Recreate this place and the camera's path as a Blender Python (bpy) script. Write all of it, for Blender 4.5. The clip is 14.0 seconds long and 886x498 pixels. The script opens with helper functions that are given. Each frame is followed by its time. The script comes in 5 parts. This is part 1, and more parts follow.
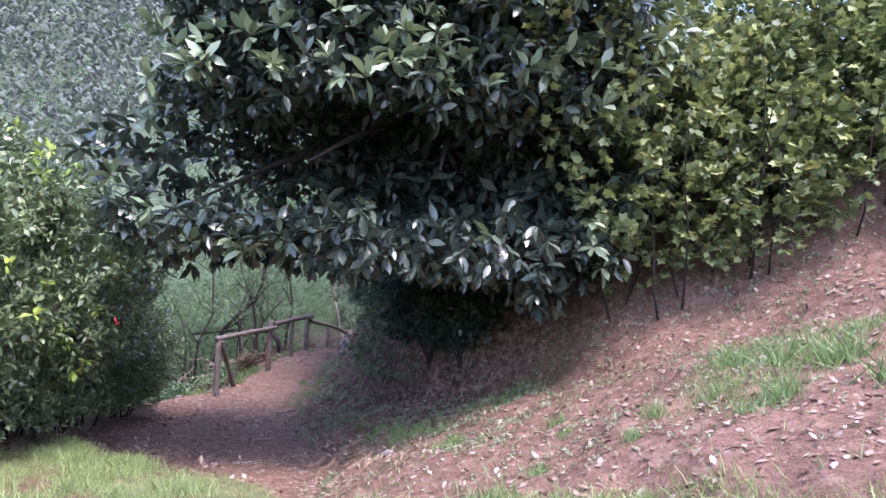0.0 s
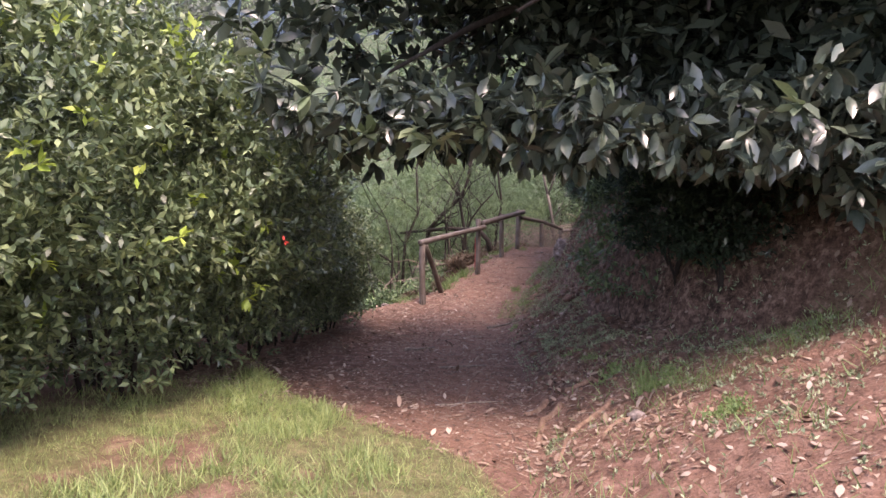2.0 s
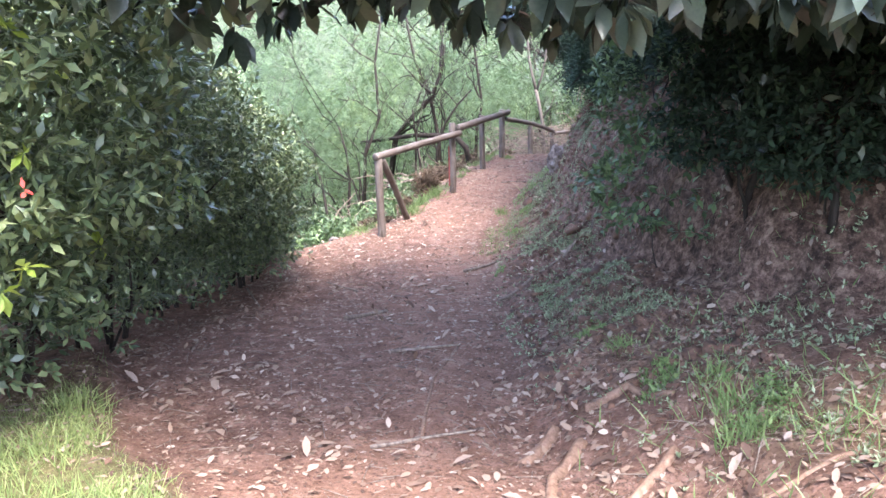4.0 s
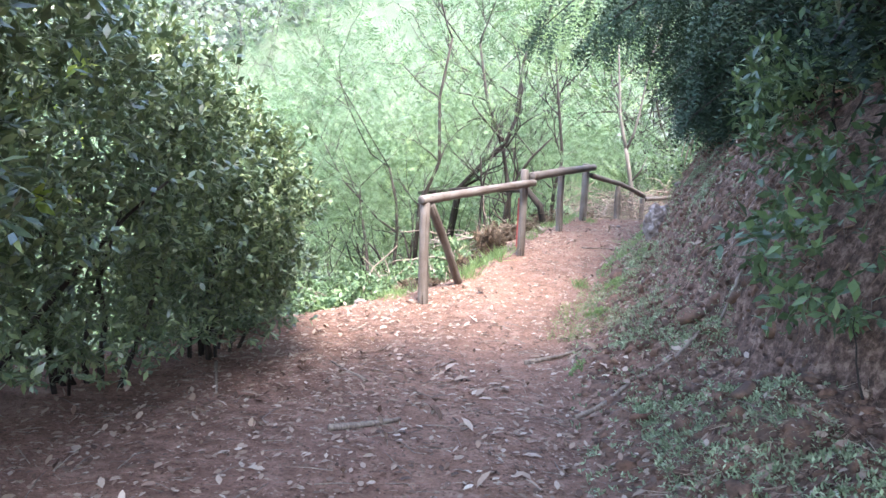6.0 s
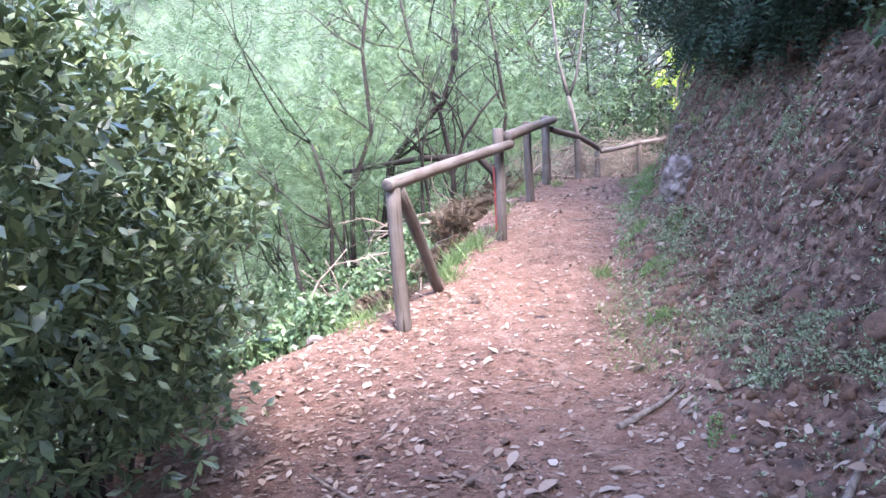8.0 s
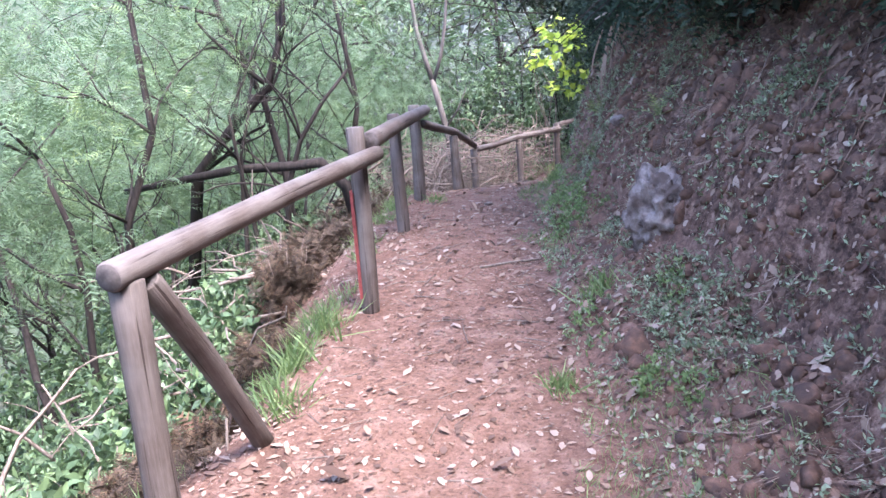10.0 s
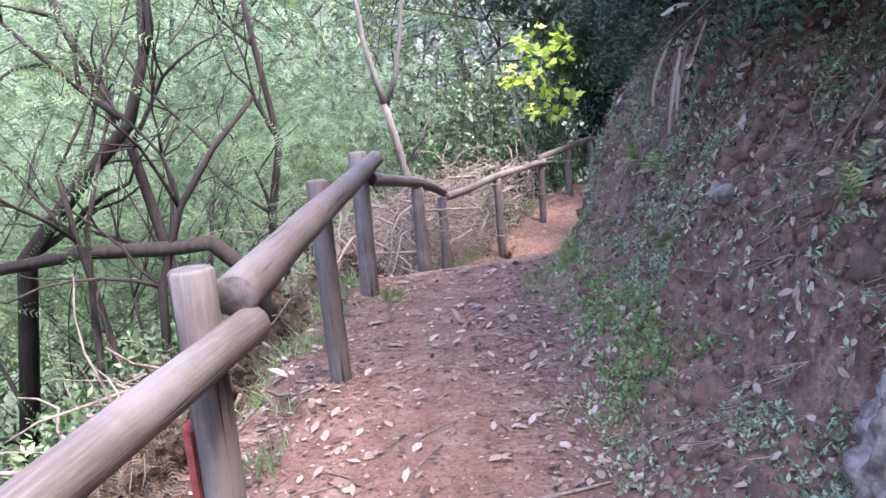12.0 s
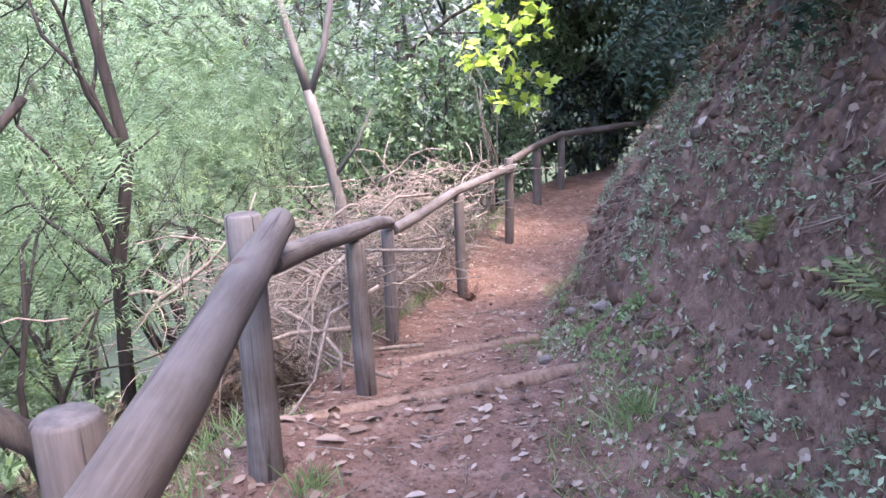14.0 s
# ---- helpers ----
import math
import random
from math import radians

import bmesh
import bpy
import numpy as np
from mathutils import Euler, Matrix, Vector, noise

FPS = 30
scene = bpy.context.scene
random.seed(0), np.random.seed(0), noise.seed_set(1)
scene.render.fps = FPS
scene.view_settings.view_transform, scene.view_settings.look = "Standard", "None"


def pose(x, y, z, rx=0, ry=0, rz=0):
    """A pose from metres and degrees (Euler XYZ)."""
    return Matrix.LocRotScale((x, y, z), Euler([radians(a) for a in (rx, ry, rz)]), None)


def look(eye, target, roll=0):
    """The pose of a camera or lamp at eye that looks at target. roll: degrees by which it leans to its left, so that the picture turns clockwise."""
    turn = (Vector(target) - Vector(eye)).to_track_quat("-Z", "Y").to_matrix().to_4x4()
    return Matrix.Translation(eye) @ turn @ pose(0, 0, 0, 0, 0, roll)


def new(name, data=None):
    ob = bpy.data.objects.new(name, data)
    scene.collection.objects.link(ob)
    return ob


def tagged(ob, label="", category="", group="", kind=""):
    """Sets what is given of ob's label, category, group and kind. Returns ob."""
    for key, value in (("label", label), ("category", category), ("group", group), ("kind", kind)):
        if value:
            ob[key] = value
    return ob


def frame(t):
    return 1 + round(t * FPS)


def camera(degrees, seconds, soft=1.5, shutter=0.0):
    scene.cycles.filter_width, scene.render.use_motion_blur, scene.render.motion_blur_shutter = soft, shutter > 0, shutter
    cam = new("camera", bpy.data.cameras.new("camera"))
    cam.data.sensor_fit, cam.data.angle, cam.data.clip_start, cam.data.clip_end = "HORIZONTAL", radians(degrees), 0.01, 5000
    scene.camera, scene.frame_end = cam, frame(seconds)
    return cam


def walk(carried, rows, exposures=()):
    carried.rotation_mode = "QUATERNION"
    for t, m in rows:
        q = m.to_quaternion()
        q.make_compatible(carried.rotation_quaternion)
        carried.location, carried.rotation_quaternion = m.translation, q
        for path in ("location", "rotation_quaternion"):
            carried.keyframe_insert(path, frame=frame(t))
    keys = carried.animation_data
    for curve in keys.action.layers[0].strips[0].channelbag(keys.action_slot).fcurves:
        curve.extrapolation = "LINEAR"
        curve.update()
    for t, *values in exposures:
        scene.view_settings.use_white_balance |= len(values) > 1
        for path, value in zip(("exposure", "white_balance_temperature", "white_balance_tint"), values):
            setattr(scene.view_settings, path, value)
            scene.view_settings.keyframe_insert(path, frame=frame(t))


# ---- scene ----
cam = camera(61.3, 14.0)
PATH = [
    (0, (7.41, -13.126, 2.027), (6.959, -11.181, 2.144), 2.1),
    (0.5, (7.264, -12.814, 2.033), (6.484, -10.972, 2.063), 2.0),
    (1, (6.964, -12.37, 2.011), (5.998, -10.619, 1.972), 1.5),
    (1.5, (6.794, -11.823, 2.07), (5.813, -10.083, 1.975), 0.2),
    (2, (6.562, -11.219, 2.132), (5.605, -9.473, 1.939), 0.2),
    (2.5, (6.293, -10.66, 2.224), (5.394, -8.9, 1.913), -0.4),
    (2.7, (6.167, -10.409, 2.249), (5.269, -8.657, 1.895), -0.6),
    (4.8, (5.126, -7.729, 1.729), (4.213, -6.008, 1.277), -1.8),
    (5, (5.078, -7.62, 1.668), (4.192, -5.87, 1.277), 0.5),
    (5.5, (4.802, -6.939, 1.587), (3.839, -5.208, 1.311), 1.4),
    (6, (4.399, -6.385, 1.532), (3.317, -4.724, 1.263), 2.0),
    (6.5, (4.009, -5.953, 1.508), (2.842, -4.347, 1.262), 2.8),
    (7, (3.651, -5.571, 1.51), (2.394, -4.036, 1.255), 1.4),
    (7.5, (3.134, -5.218, 1.468), (2.059, -3.559, 1.165), 0.0),
    (8, (2.603, -4.743, 1.46), (1.765, -2.962, 1.106), -3.7),
    (8.2, (2.427, -4.523, 1.415), (1.687, -2.7, 1.051), -5.1),
    (10.3, (1.41, -1.507, 1.45), (0.964, 0.4, 1.046), -4.6),
    (10.5, (1.384, -1.237, 1.461), (0.942, 0.675, 1.073), -4.9),
    (11, (1.232, -0.611, 1.535), (0.837, 1.313, 1.157), -5.3),
    (11.5, (1.029, 0.052, 1.575), (0.661, 1.98, 1.192), -4.6),
    (12, (0.857, 0.671, 1.61), (0.519, 2.605, 1.228), -4.9),
    (12.5, (0.711, 1.32, 1.648), (0.416, 3.263, 1.277), -4.2),
    (13, (0.608, 1.985, 1.694), (0.369, 3.932, 1.309), -3.4),
    (13.5, (0.49, 2.6, 1.701), (0.282, 4.54, 1.263), -2.4),
    (14, (0.368, 2.989, 1.79), (0.22, 4.926, 1.316), -2.4),
]
walk(cam, [(t, look(eye, target, roll)) for t, eye, target, roll in PATH], exposures=[(0, 2.65, 5950, 27), (0.5, 2.6, 6450, 30), (1, 2.65, 7050, 32), (1.5, 2.25, 7500, 32), (2, 2.45, 7400, 32), (2.7, 2.85, 6800, 29), (4.8, 4.0, 6400, 13), (6, 4.0, 6400, 12), (8.2, 3.8, 5950, 22), (10.3, 3.6, 6000, 24), (12.5, 3.8, 6250, 26), (14, 3.9, 6350, 27)])

# ---- light ----
SUN_ELEV, SUN_AZ = radians(60), radians(128)
world = bpy.data.worlds.new("overcast_sky")
scene.world = world
world.use_nodes = True
wn = world.node_tree.nodes
sky = wn.new("ShaderNodeTexSky")
sky.sky_type, sky.sun_disc = "NISHITA", False
sky.sun_elevation, sky.sun_rotation = SUN_ELEV, SUN_AZ
sky.air_density, sky.dust_density, sky.ozone_density = 1.0, 2.0, 1.0
world.node_tree.links.new(sky.outputs[0], wn["Background"].inputs[0])
wn["Background"].inputs[1].default_value = 0.15
sun = new("sun", bpy.data.lights.new("sun", "SUN"))
sun.data.energy, sun.data.angle, sun.data.color = 1.25, radians(14), (1.0, 0.95, 0.88)
sun_from = Vector((math.sin(SUN_AZ) * math.cos(SUN_ELEV), math.cos(SUN_AZ) * math.cos(SUN_ELEV), math.sin(SUN_ELEV)))
sun.matrix_world = look(sun_from * 50, (0, 0, 0))


# ---- materials ----
class Nodes:
    """A material under construction: add nodes, link them, finish with a surface."""

    def __init__(self, name):
        self.mat = bpy.data.materials.new(name)
        self.mat.use_nodes = True
        self.tree = self.mat.node_tree
        self.bsdf = self.tree.nodes["Principled BSDF"]
        self.out = self.tree.nodes["Material Output"]

    def add(self, kind, **values):
        node = self.tree.nodes.new(kind)
        for key, value in values.items():
            node.inputs[key.replace("_", " ")].default_value = value
        return node

    def link(self, a, b):
        self.tree.links.new(a, b)

    def noise(self, scale, detail=4.0, rough=0.6, where=None):
        node = self.add("ShaderNodeTexNoise", Scale=scale, Detail=detail, Roughness=rough)
        self.link(where or self.coords(), node.inputs["Vector"])
        return node.outputs["Fac"]

    def coords(self):
        return self.add("ShaderNodeTexCoord").outputs["Object"]

    def ramp(self, fac, stops):
        node = self.add("ShaderNodeValToRGB")
        el = node.color_ramp.elements
        while len(el) < len(stops):
            el.new(0.5)
        for e, (pos, col) in zip(el, stops):
            e.position, e.color = pos, (*col, 1)
        self.link(fac, node.inputs["Fac"])
        return node.outputs["Color"]

    def mix(self, fac, a, b, mode="MIX"):
        node = self.add("ShaderNodeMixRGB")
        node.blend_type = mode
        for slot, value in ((0, fac), (1, a), (2, b)):
            if isinstance(value, (int, float)):
                node.inputs[slot].default_value = value
            elif isinstance(value, tuple):
                node.inputs[slot].default_value = (*value, 1)
            else:
                self.link(value, node.inputs[slot])
        return node.outputs[0]

    def math(self, op, a, b=0.0):
        node = self.add("ShaderNodeMath")
        node.operation = op
        for slot, value in ((0, a), (1, b)):
            if isinstance(value, (int, float)):
                node.inputs[slot].default_value = value
            else:
                self.link(value, node.inputs[slot])
        return node.outputs[0]

    def attribute(self, name):
        node = self.add("ShaderNodeAttribute")
        node.attribute_name = name
        return node.outputs["Fac"]

    def bump(self, fac, strength, distance):
        node = self.add("ShaderNodeBump", Strength=strength, Distance=distance)
        self.link(fac, node.inputs["Height"])
        self.link(node.outputs[0], self.bsdf.inputs["Normal"])

    def colour(self, value, rough=0.9, spec=0.3):
        self.link(value, self.bsdf.inputs["Base Color"])
        self.bsdf.inputs["Roughness"].default_value = rough
        self.bsdf.inputs["Specular IOR Level"].default_value = spec
        return self.mat


def leaf_material(name, dark, mid, light, rough=0.45, through_light=0.3, spec=0.4, sprays=False):
    """Leaves: each leaf its own tint, with blotches, and some light coming through."""
    m = Nodes(name)
    pick = m.math("ADD", m.math("MULTIPLY", m.noise(3.5, 3, 0.7), 1.7), -0.35) if sprays else m.add("ShaderNodeNewGeometry").outputs["Random Per Island"]
    tint = m.ramp(pick, [(0.22, dark), (0.55, mid), (0.85, light), (1.0, light)] if sprays else [(0.0, dark), (0.5, mid), (0.85, light), (1.0, light)])
    if sprays:
        seed = m.add("ShaderNodeObjectInfo").outputs["Random"]
        tint = m.mix(0.75, tint, m.ramp(seed, [(0.0, (0.4, 0.48, 0.46)), (0.35, (0.85, 0.92, 0.86)), (0.7, (1.15, 1.08, 0.75)), (1.0, (1.5, 1.35, 0.75))]), "MULTIPLY")
    col = m.mix(m.math("MULTIPLY", m.noise(1.3, 3), 0.55), tint, tuple(c * 0.45 for c in mid))
    col = m.mix(m.math("MULTIPLY", m.noise(60.0, 2), 0.3), col, tuple(min(1, c * 1.5) for c in light))
    m.colour(col, rough, spec)
    glow = m.add("ShaderNodeBsdfTranslucent")
    m.link(m.mix(0.5, col, (1.0, 1.0, 0.55), "MULTIPLY"), glow.inputs["Color"])
    both = m.add("ShaderNodeMixShader", Fac=through_light)
    m.link(m.bsdf.outputs[0], both.inputs[1])
    m.link(glow.outputs[0], both.inputs[2])
    m.link(both.outputs[0], m.out.inputs["Surface"])
    return m.mat


def bark_material(name, dark, light, along=(14, 14, 1.6), rough=0.9):
    m = Nodes(name)
    scale = m.add("ShaderNodeMapping", Scale=along)
    m.link(m.coords(), scale.inputs["Vector"])
    grain = m.noise(2.2, 6, 0.7, scale.outputs[0])
    col = m.ramp(grain, [(0.3, dark), (0.7, light)])
    col = m.mix(m.math("MULTIPLY", m.noise(2.0, 3), 0.5), col, dark)
    m.bump(grain, 0.5, 0.02)
    return m.colour(col, rough, 0.2)


def log_material(name):
    """Weathered round timber: grey-brown, darker streaks, a few knots and cracks along the grain."""
    m = Nodes(name)
    uv = m.add("ShaderNodeUVMap").outputs[0]
    along = m.add("ShaderNodeMapping", Scale=(26.0, 1.8, 1.0))
    m.link(uv, along.inputs["Vector"])
    grain = m.noise(3.0, 7, 0.7, along.outputs[0])
    seed = m.add("ShaderNodeObjectInfo").outputs["Random"]
    col = m.ramp(grain, [(0.28, (0.05, 0.039, 0.034)), (0.48, (0.085, 0.067, 0.057)), (0.72, (0.15, 0.124, 0.11))])
    blotch = m.ramp(m.noise(3.5, 4), [(0.42, (0, 0, 0)), (0.62, (1, 1, 1))])
    col = m.mix(m.math("MULTIPLY", blotch, 0.5), col, (0.175, 0.157, 0.146))
    col = m.mix(m.math("MULTIPLY", seed, 0.45), col, (0.055, 0.04, 0.033))
    crack = m.add("ShaderNodeMapping", Scale=(22.0, 0.7, 1.0))
    m.link(uv, crack.inputs["Vector"])
    gap = m.ramp(m.noise(1.7, 3, 0.5, crack.outputs[0]), [(0.36, (1, 1, 1)), (0.4, (0, 0, 0))])
    col = m.mix(gap, col, (0.03, 0.02, 0.016))
    knot = m.add("ShaderNodeTexVoronoi", Scale=2.3)
    m.link(uv, knot.inputs["Vector"])
    col = m.mix(m.ramp(knot.outputs["Distance"], [(0.05, (1, 1, 1)), (0.1, (0, 0, 0))]), col, (0.06, 0.035, 0.025))
    m.bump(m.math("SUBTRACT", grain, gap), 0.35, 0.008)
    return m.colour(col, 0.72, 0.35)


def ground_material():
    """Red earth, worn smooth on the trodden line, darker humus on the bank, thin turf where the grass grows."""
    m = Nodes("red_earth_ground")
    grass, bare, bank = (m.attribute(n) for n in ("grass", "bare", "bank"))
    fine, coarse, broad = m.noise(45.0, 6, 0.7), m.noise(7.0, 5, 0.65), m.noise(0.9, 4)
    earth = m.ramp(coarse, [(0.25, (0.08, 0.044, 0.033)), (0.5, (0.165, 0.094, 0.07)), (0.75, (0.28, 0.178, 0.138))])
    worn = m.ramp(coarse, [(0.25, (0.13, 0.066, 0.044)), (0.55, (0.215, 0.126, 0.092)), (0.8, (0.34, 0.232, 0.184))])
    humus = m.ramp(m.noise(11.0, 6, 0.7), [(0.36, (0.018, 0.012, 0.010)), (0.5, (0.12, 0.074, 0.057)), (0.66, (0.33, 0.225, 0.172))])
    turf = m.ramp(coarse, [(0.2, (0.06, 0.065, 0.028)), (0.5, (0.11, 0.12, 0.05)), (0.8, (0.22, 0.19, 0.1))])
    col = m.mix(bare, earth, worn)
    col = m.mix(bank, col, humus)
    col = m.mix(m.math("MULTIPLY", broad, 0.35), col, (0.12, 0.07, 0.052))
    col = m.mix(grass, col, turf)
    col = m.mix(m.attribute("far"), col, m.ramp(m.noise(0.25, 6, 0.7), [(0.3, (0.028, 0.045, 0.026)), (0.7, (0.07, 0.095, 0.06))]))
    col = m.mix(m.ramp(fine, [(0.55, (0, 0, 0)), (0.72, (0.5, 0.5, 0.5))]), col, (0.33, 0.23, 0.18))
    col = m.mix(m.ramp(fine, [(0.34, (0.75, 0.75, 0.75)), (0.46, (0, 0, 0))]), col, (0.035, 0.022, 0.018))
    m.bump(m.math("ADD", m.math("MULTIPLY", fine, 0.5), coarse), 0.9, 0.05)
    return m.colour(col, 0.95, 0.15)


def stone_material(name, dark, light):
    m = Nodes(name)
    grain = m.noise(14.0, 7, 0.7)
    col = m.ramp(grain, [(0.3, dark), (0.7, light)])
    col = m.mix(m.ramp(m.noise(9.0, 4), [(0.45, (0, 0, 0)), (0.6, (0.8, 0.8, 0.8))]), col, (0.06, 0.04, 0.033))
    m.bump(grain, 0.7, 0.03)
    return m.colour(col, 0.9, 0.2)


def plain_material(name, dark, light, scale=20.0, rough=0.85):
    m = Nodes(name)
    grain = m.noise(scale, 5, 0.65)
    m.bump(grain, 0.4, 0.01)
    return m.colour(m.ramp(grain, [(0.3, dark), (0.7, light)]), rough, 0.25)


def litter_material(name, stops, rough=0.8, through_light=0.15):
    m = Nodes(name)
    n = len(stops)
    col = m.ramp(m.add("ShaderNodeNewGeometry").outputs["Random Per Island"], [(i / (n - 1), c) for i, c in enumerate(stops)])
    col = m.mix(m.math("MULTIPLY", m.noise(90.0, 3), 0.45), col, (0.06, 0.035, 0.025))
    return m.colour(col, rough, 0.3)


GROUND = ground_material()
LOG = log_material("weathered_log")
LOG_END = plain_material("sawn_log_end", (0.04, 0.034, 0.032), (0.12, 0.103, 0.095), 30)
RED_PAINT = plain_material("faded_red_paint", (0.15, 0.03, 0.027), (0.26, 0.065, 0.055), 25, 0.7)
BARK_DARK = bark_material("dark_bark", (0.014, 0.011, 0.01), (0.06, 0.048, 0.041))
BARK_PALE = bark_material("pale_bark", (0.07, 0.06, 0.052), (0.19, 0.163, 0.143))
DEAD_WOOD = bark_material("dead_wood", (0.09, 0.068, 0.055), (0.33, 0.27, 0.225))
ROOT = bark_material("root_bark", (0.11, 0.065, 0.045), (0.3, 0.2, 0.145))
STONE = stone_material("grey_stone", (0.1, 0.08, 0.072), (0.33, 0.28, 0.255))
EARTH_CLOD = stone_material("red_earth_clod", (0.05, 0.028, 0.02), (0.2, 0.115, 0.08))
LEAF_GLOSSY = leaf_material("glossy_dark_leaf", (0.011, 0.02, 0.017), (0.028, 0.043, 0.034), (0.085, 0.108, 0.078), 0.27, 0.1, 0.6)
LEAF_HEDGE = leaf_material("hedge_leaf", (0.016, 0.036, 0.02), (0.042, 0.08, 0.041), (0.24, 0.295, 0.145), 0.32, 0.22, 0.5)
LEAF_FRESH = leaf_material("fresh_shoot_leaf", (0.16, 0.26, 0.04), (0.26, 0.38, 0.06), (0.42, 0.5, 0.12), 0.45, 0.35)
LEAF_VINE = leaf_material("vine_leaf", (0.02, 0.04, 0.02), (0.08, 0.12, 0.048), (0.33, 0.36, 0.15), 0.45, 0.3)
# Fresh sprigs, and a lighter copy of the glossy leaf for the lit crown.
LEAF_FRESH_AND_LIT = leaf_material("pale_fresh_and_lit_leaf", (0.05, 0.085, 0.045), (0.11, 0.16, 0.085), (0.26, 0.31, 0.19), 0.3, 0.2, 0.5)
LEAF_WEED = leaf_material("grey_green_weed", (0.04, 0.065, 0.03), (0.13, 0.175, 0.09), (0.35, 0.4, 0.26), 0.5, 0.25)
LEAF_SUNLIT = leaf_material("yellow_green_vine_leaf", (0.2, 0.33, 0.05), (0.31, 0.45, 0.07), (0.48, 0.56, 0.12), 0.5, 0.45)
LEAF_FEATHER = leaf_material("feathery_leaf", (0.010, 0.025, 0.016), (0.075, 0.135, 0.075), (0.25, 0.34, 0.18), 0.55, 0.33, 0.3, True)
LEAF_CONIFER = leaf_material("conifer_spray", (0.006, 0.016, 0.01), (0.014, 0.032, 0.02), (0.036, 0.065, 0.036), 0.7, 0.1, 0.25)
LEAF_BROAD = leaf_material("undergrowth_leaf", (0.014, 0.03, 0.016), (0.045, 0.085, 0.042), (0.17, 0.25, 0.115), 0.42, 0.28)
# Distance haze is mixed into this grey-green; no air volume does it.
LEAF_FAR_HAZED = leaf_material("far_wood_leaf_hazed", (0.075, 0.088, 0.08), (0.1, 0.115, 0.1), (0.13, 0.146, 0.122), 0.9, 0.1)
GRASS = leaf_material("grass_blade", (0.085, 0.145, 0.05), (0.17, 0.25, 0.085), (0.36, 0.42, 0.18), 0.55, 0.35)
GRASS_LUSH = leaf_material("lush_grass_blade", (0.065, 0.12, 0.04), (0.125, 0.205, 0.07), (0.23, 0.31, 0.125), 0.45, 0.35)
LITTER = litter_material("dry_leaf_litter", [(0.06, 0.035, 0.025), (0.14, 0.085, 0.06), (0.24, 0.165, 0.12), (0.3, 0.22, 0.17), (0.38, 0.305, 0.25)])
DRY_LEAF = litter_material("pale_dry_leaf", [(0.2, 0.135, 0.1), (0.33, 0.25, 0.195), (0.5, 0.42, 0.35)])
RUST_FERN = litter_material("rusty_dead_fern", [(0.06, 0.034, 0.024), (0.12, 0.066, 0.045), (0.19, 0.115, 0.08)])
BRACKEN = litter_material("dark_dead_bracken", [(0.025, 0.017, 0.012), (0.055, 0.038, 0.024), (0.075, 0.06, 0.033), (0.13, 0.08, 0.052)])
PETAL = litter_material("red_blossom", [(0.5, 0.03, 0.03), (0.62, 0.07, 0.05)])


# ---- building helpers ----
def lattice(x, y, seed):
    """Smooth noise from 0 to 1 on the unit grid, for arrays."""
    xi, yi = np.floor(x).astype(np.int64), np.floor(y).astype(np.int64)
    fx, fy = x - xi, y - yi
    fx, fy = fx * fx * (3 - 2 * fx), fy * fy * (3 - 2 * fy)

    def corner(a, b):
        h = (a * 374761393 + b * 668265263 + seed * 974711) & 0x7FFFFFFF
        h = ((h ^ (h >> 13)) * 1274126177) & 0x7FFFFFFF
        return ((h ^ (h >> 16)) & 0xFFFF) / 65535.0

    low = corner(xi, yi) * (1 - fx) + corner(xi + 1, yi) * fx
    high = corner(xi, yi + 1) * (1 - fx) + corner(xi + 1, yi + 1) * fx
    return low * (1 - fy) + high * fy


def fbm(x, y, size, seed=0, octaves=3):
    total, weight = 0.0, 1.0
    for n in range(octaves):
        total = total + weight * (lattice(np.asarray(x) / size * 2**n, np.asarray(y) / size * 2**n, seed + n) - 0.5)
        weight *= 0.5
    return total


def smooth(a, b, x):
    t = np.clip((np.asarray(x, float) - a) / (b - a), 0, 1)
    return t * t * (3 - 2 * t)


# The lie of the land, by y: right foot of the path, left edge before the drop, height of the path,
# and of the bank: width and slope of its gentle foot, slope of its steep face.
LAND_Y = [-30, -14, -10, -8, -6.5, -5, -3.5, -2, -0.6, 0.8, 2, 4, 5.6, 5.95, 6.6, 7.3, 8.2, 9.7, 11, 12.4, 14, 17, 30]
FOOT_X = [14, 9.2, 6.8, 5.5, 4.7, 4.2, 3.4, 2.55, 2.0, 1.55, 1.2, 0.85, 0.75, 0.75, 0.7, 0.65, 0.62, 0.95, 1.45, 2.1, 3, 6, 19]
EDGE_X = [-3, -1.5, -1, -0.8, -0.9, -1.0, -0.9, -0.8, -0.5, -0.3, -0.25, -0.6, -0.75, -0.75, -0.7, -0.7, -0.75, -0.35, 0.1, 0.5, 1.1, 3.6, 16]
PATH_Z = [0.6, 0.5, 0.42, 0.3, 0.12, 0.03, -0.05, -0.13, -0.12, -0.04, 0.12, 0.34, 0.45, 0.40, 0.2, 0.06, -0.17, -0.33, -0.12, 0.07, 0.1, 0.1, 0.1]
FOOT_W = [5, 4.5, 4, 4, 3.8, 3.4, 2.0, 1.2, 1.0, 0.8, 0.62, 0.42, 0.4, 0.4, 0.38, 0.36, 0.36, 0.36, 0.36, 0.36, 0.5, 1, 2]
FOOT_S = [0.3, 0.3, 0.34, 0.36, 0.38, 0.38, 0.36, 0.42, 0.5, 0.55, 0.6, 0.7, 0.7, 0.7, 0.7, 0.7, 0.7, 0.7, 0.7, 0.7, 0.6, 0.5, 0.4]
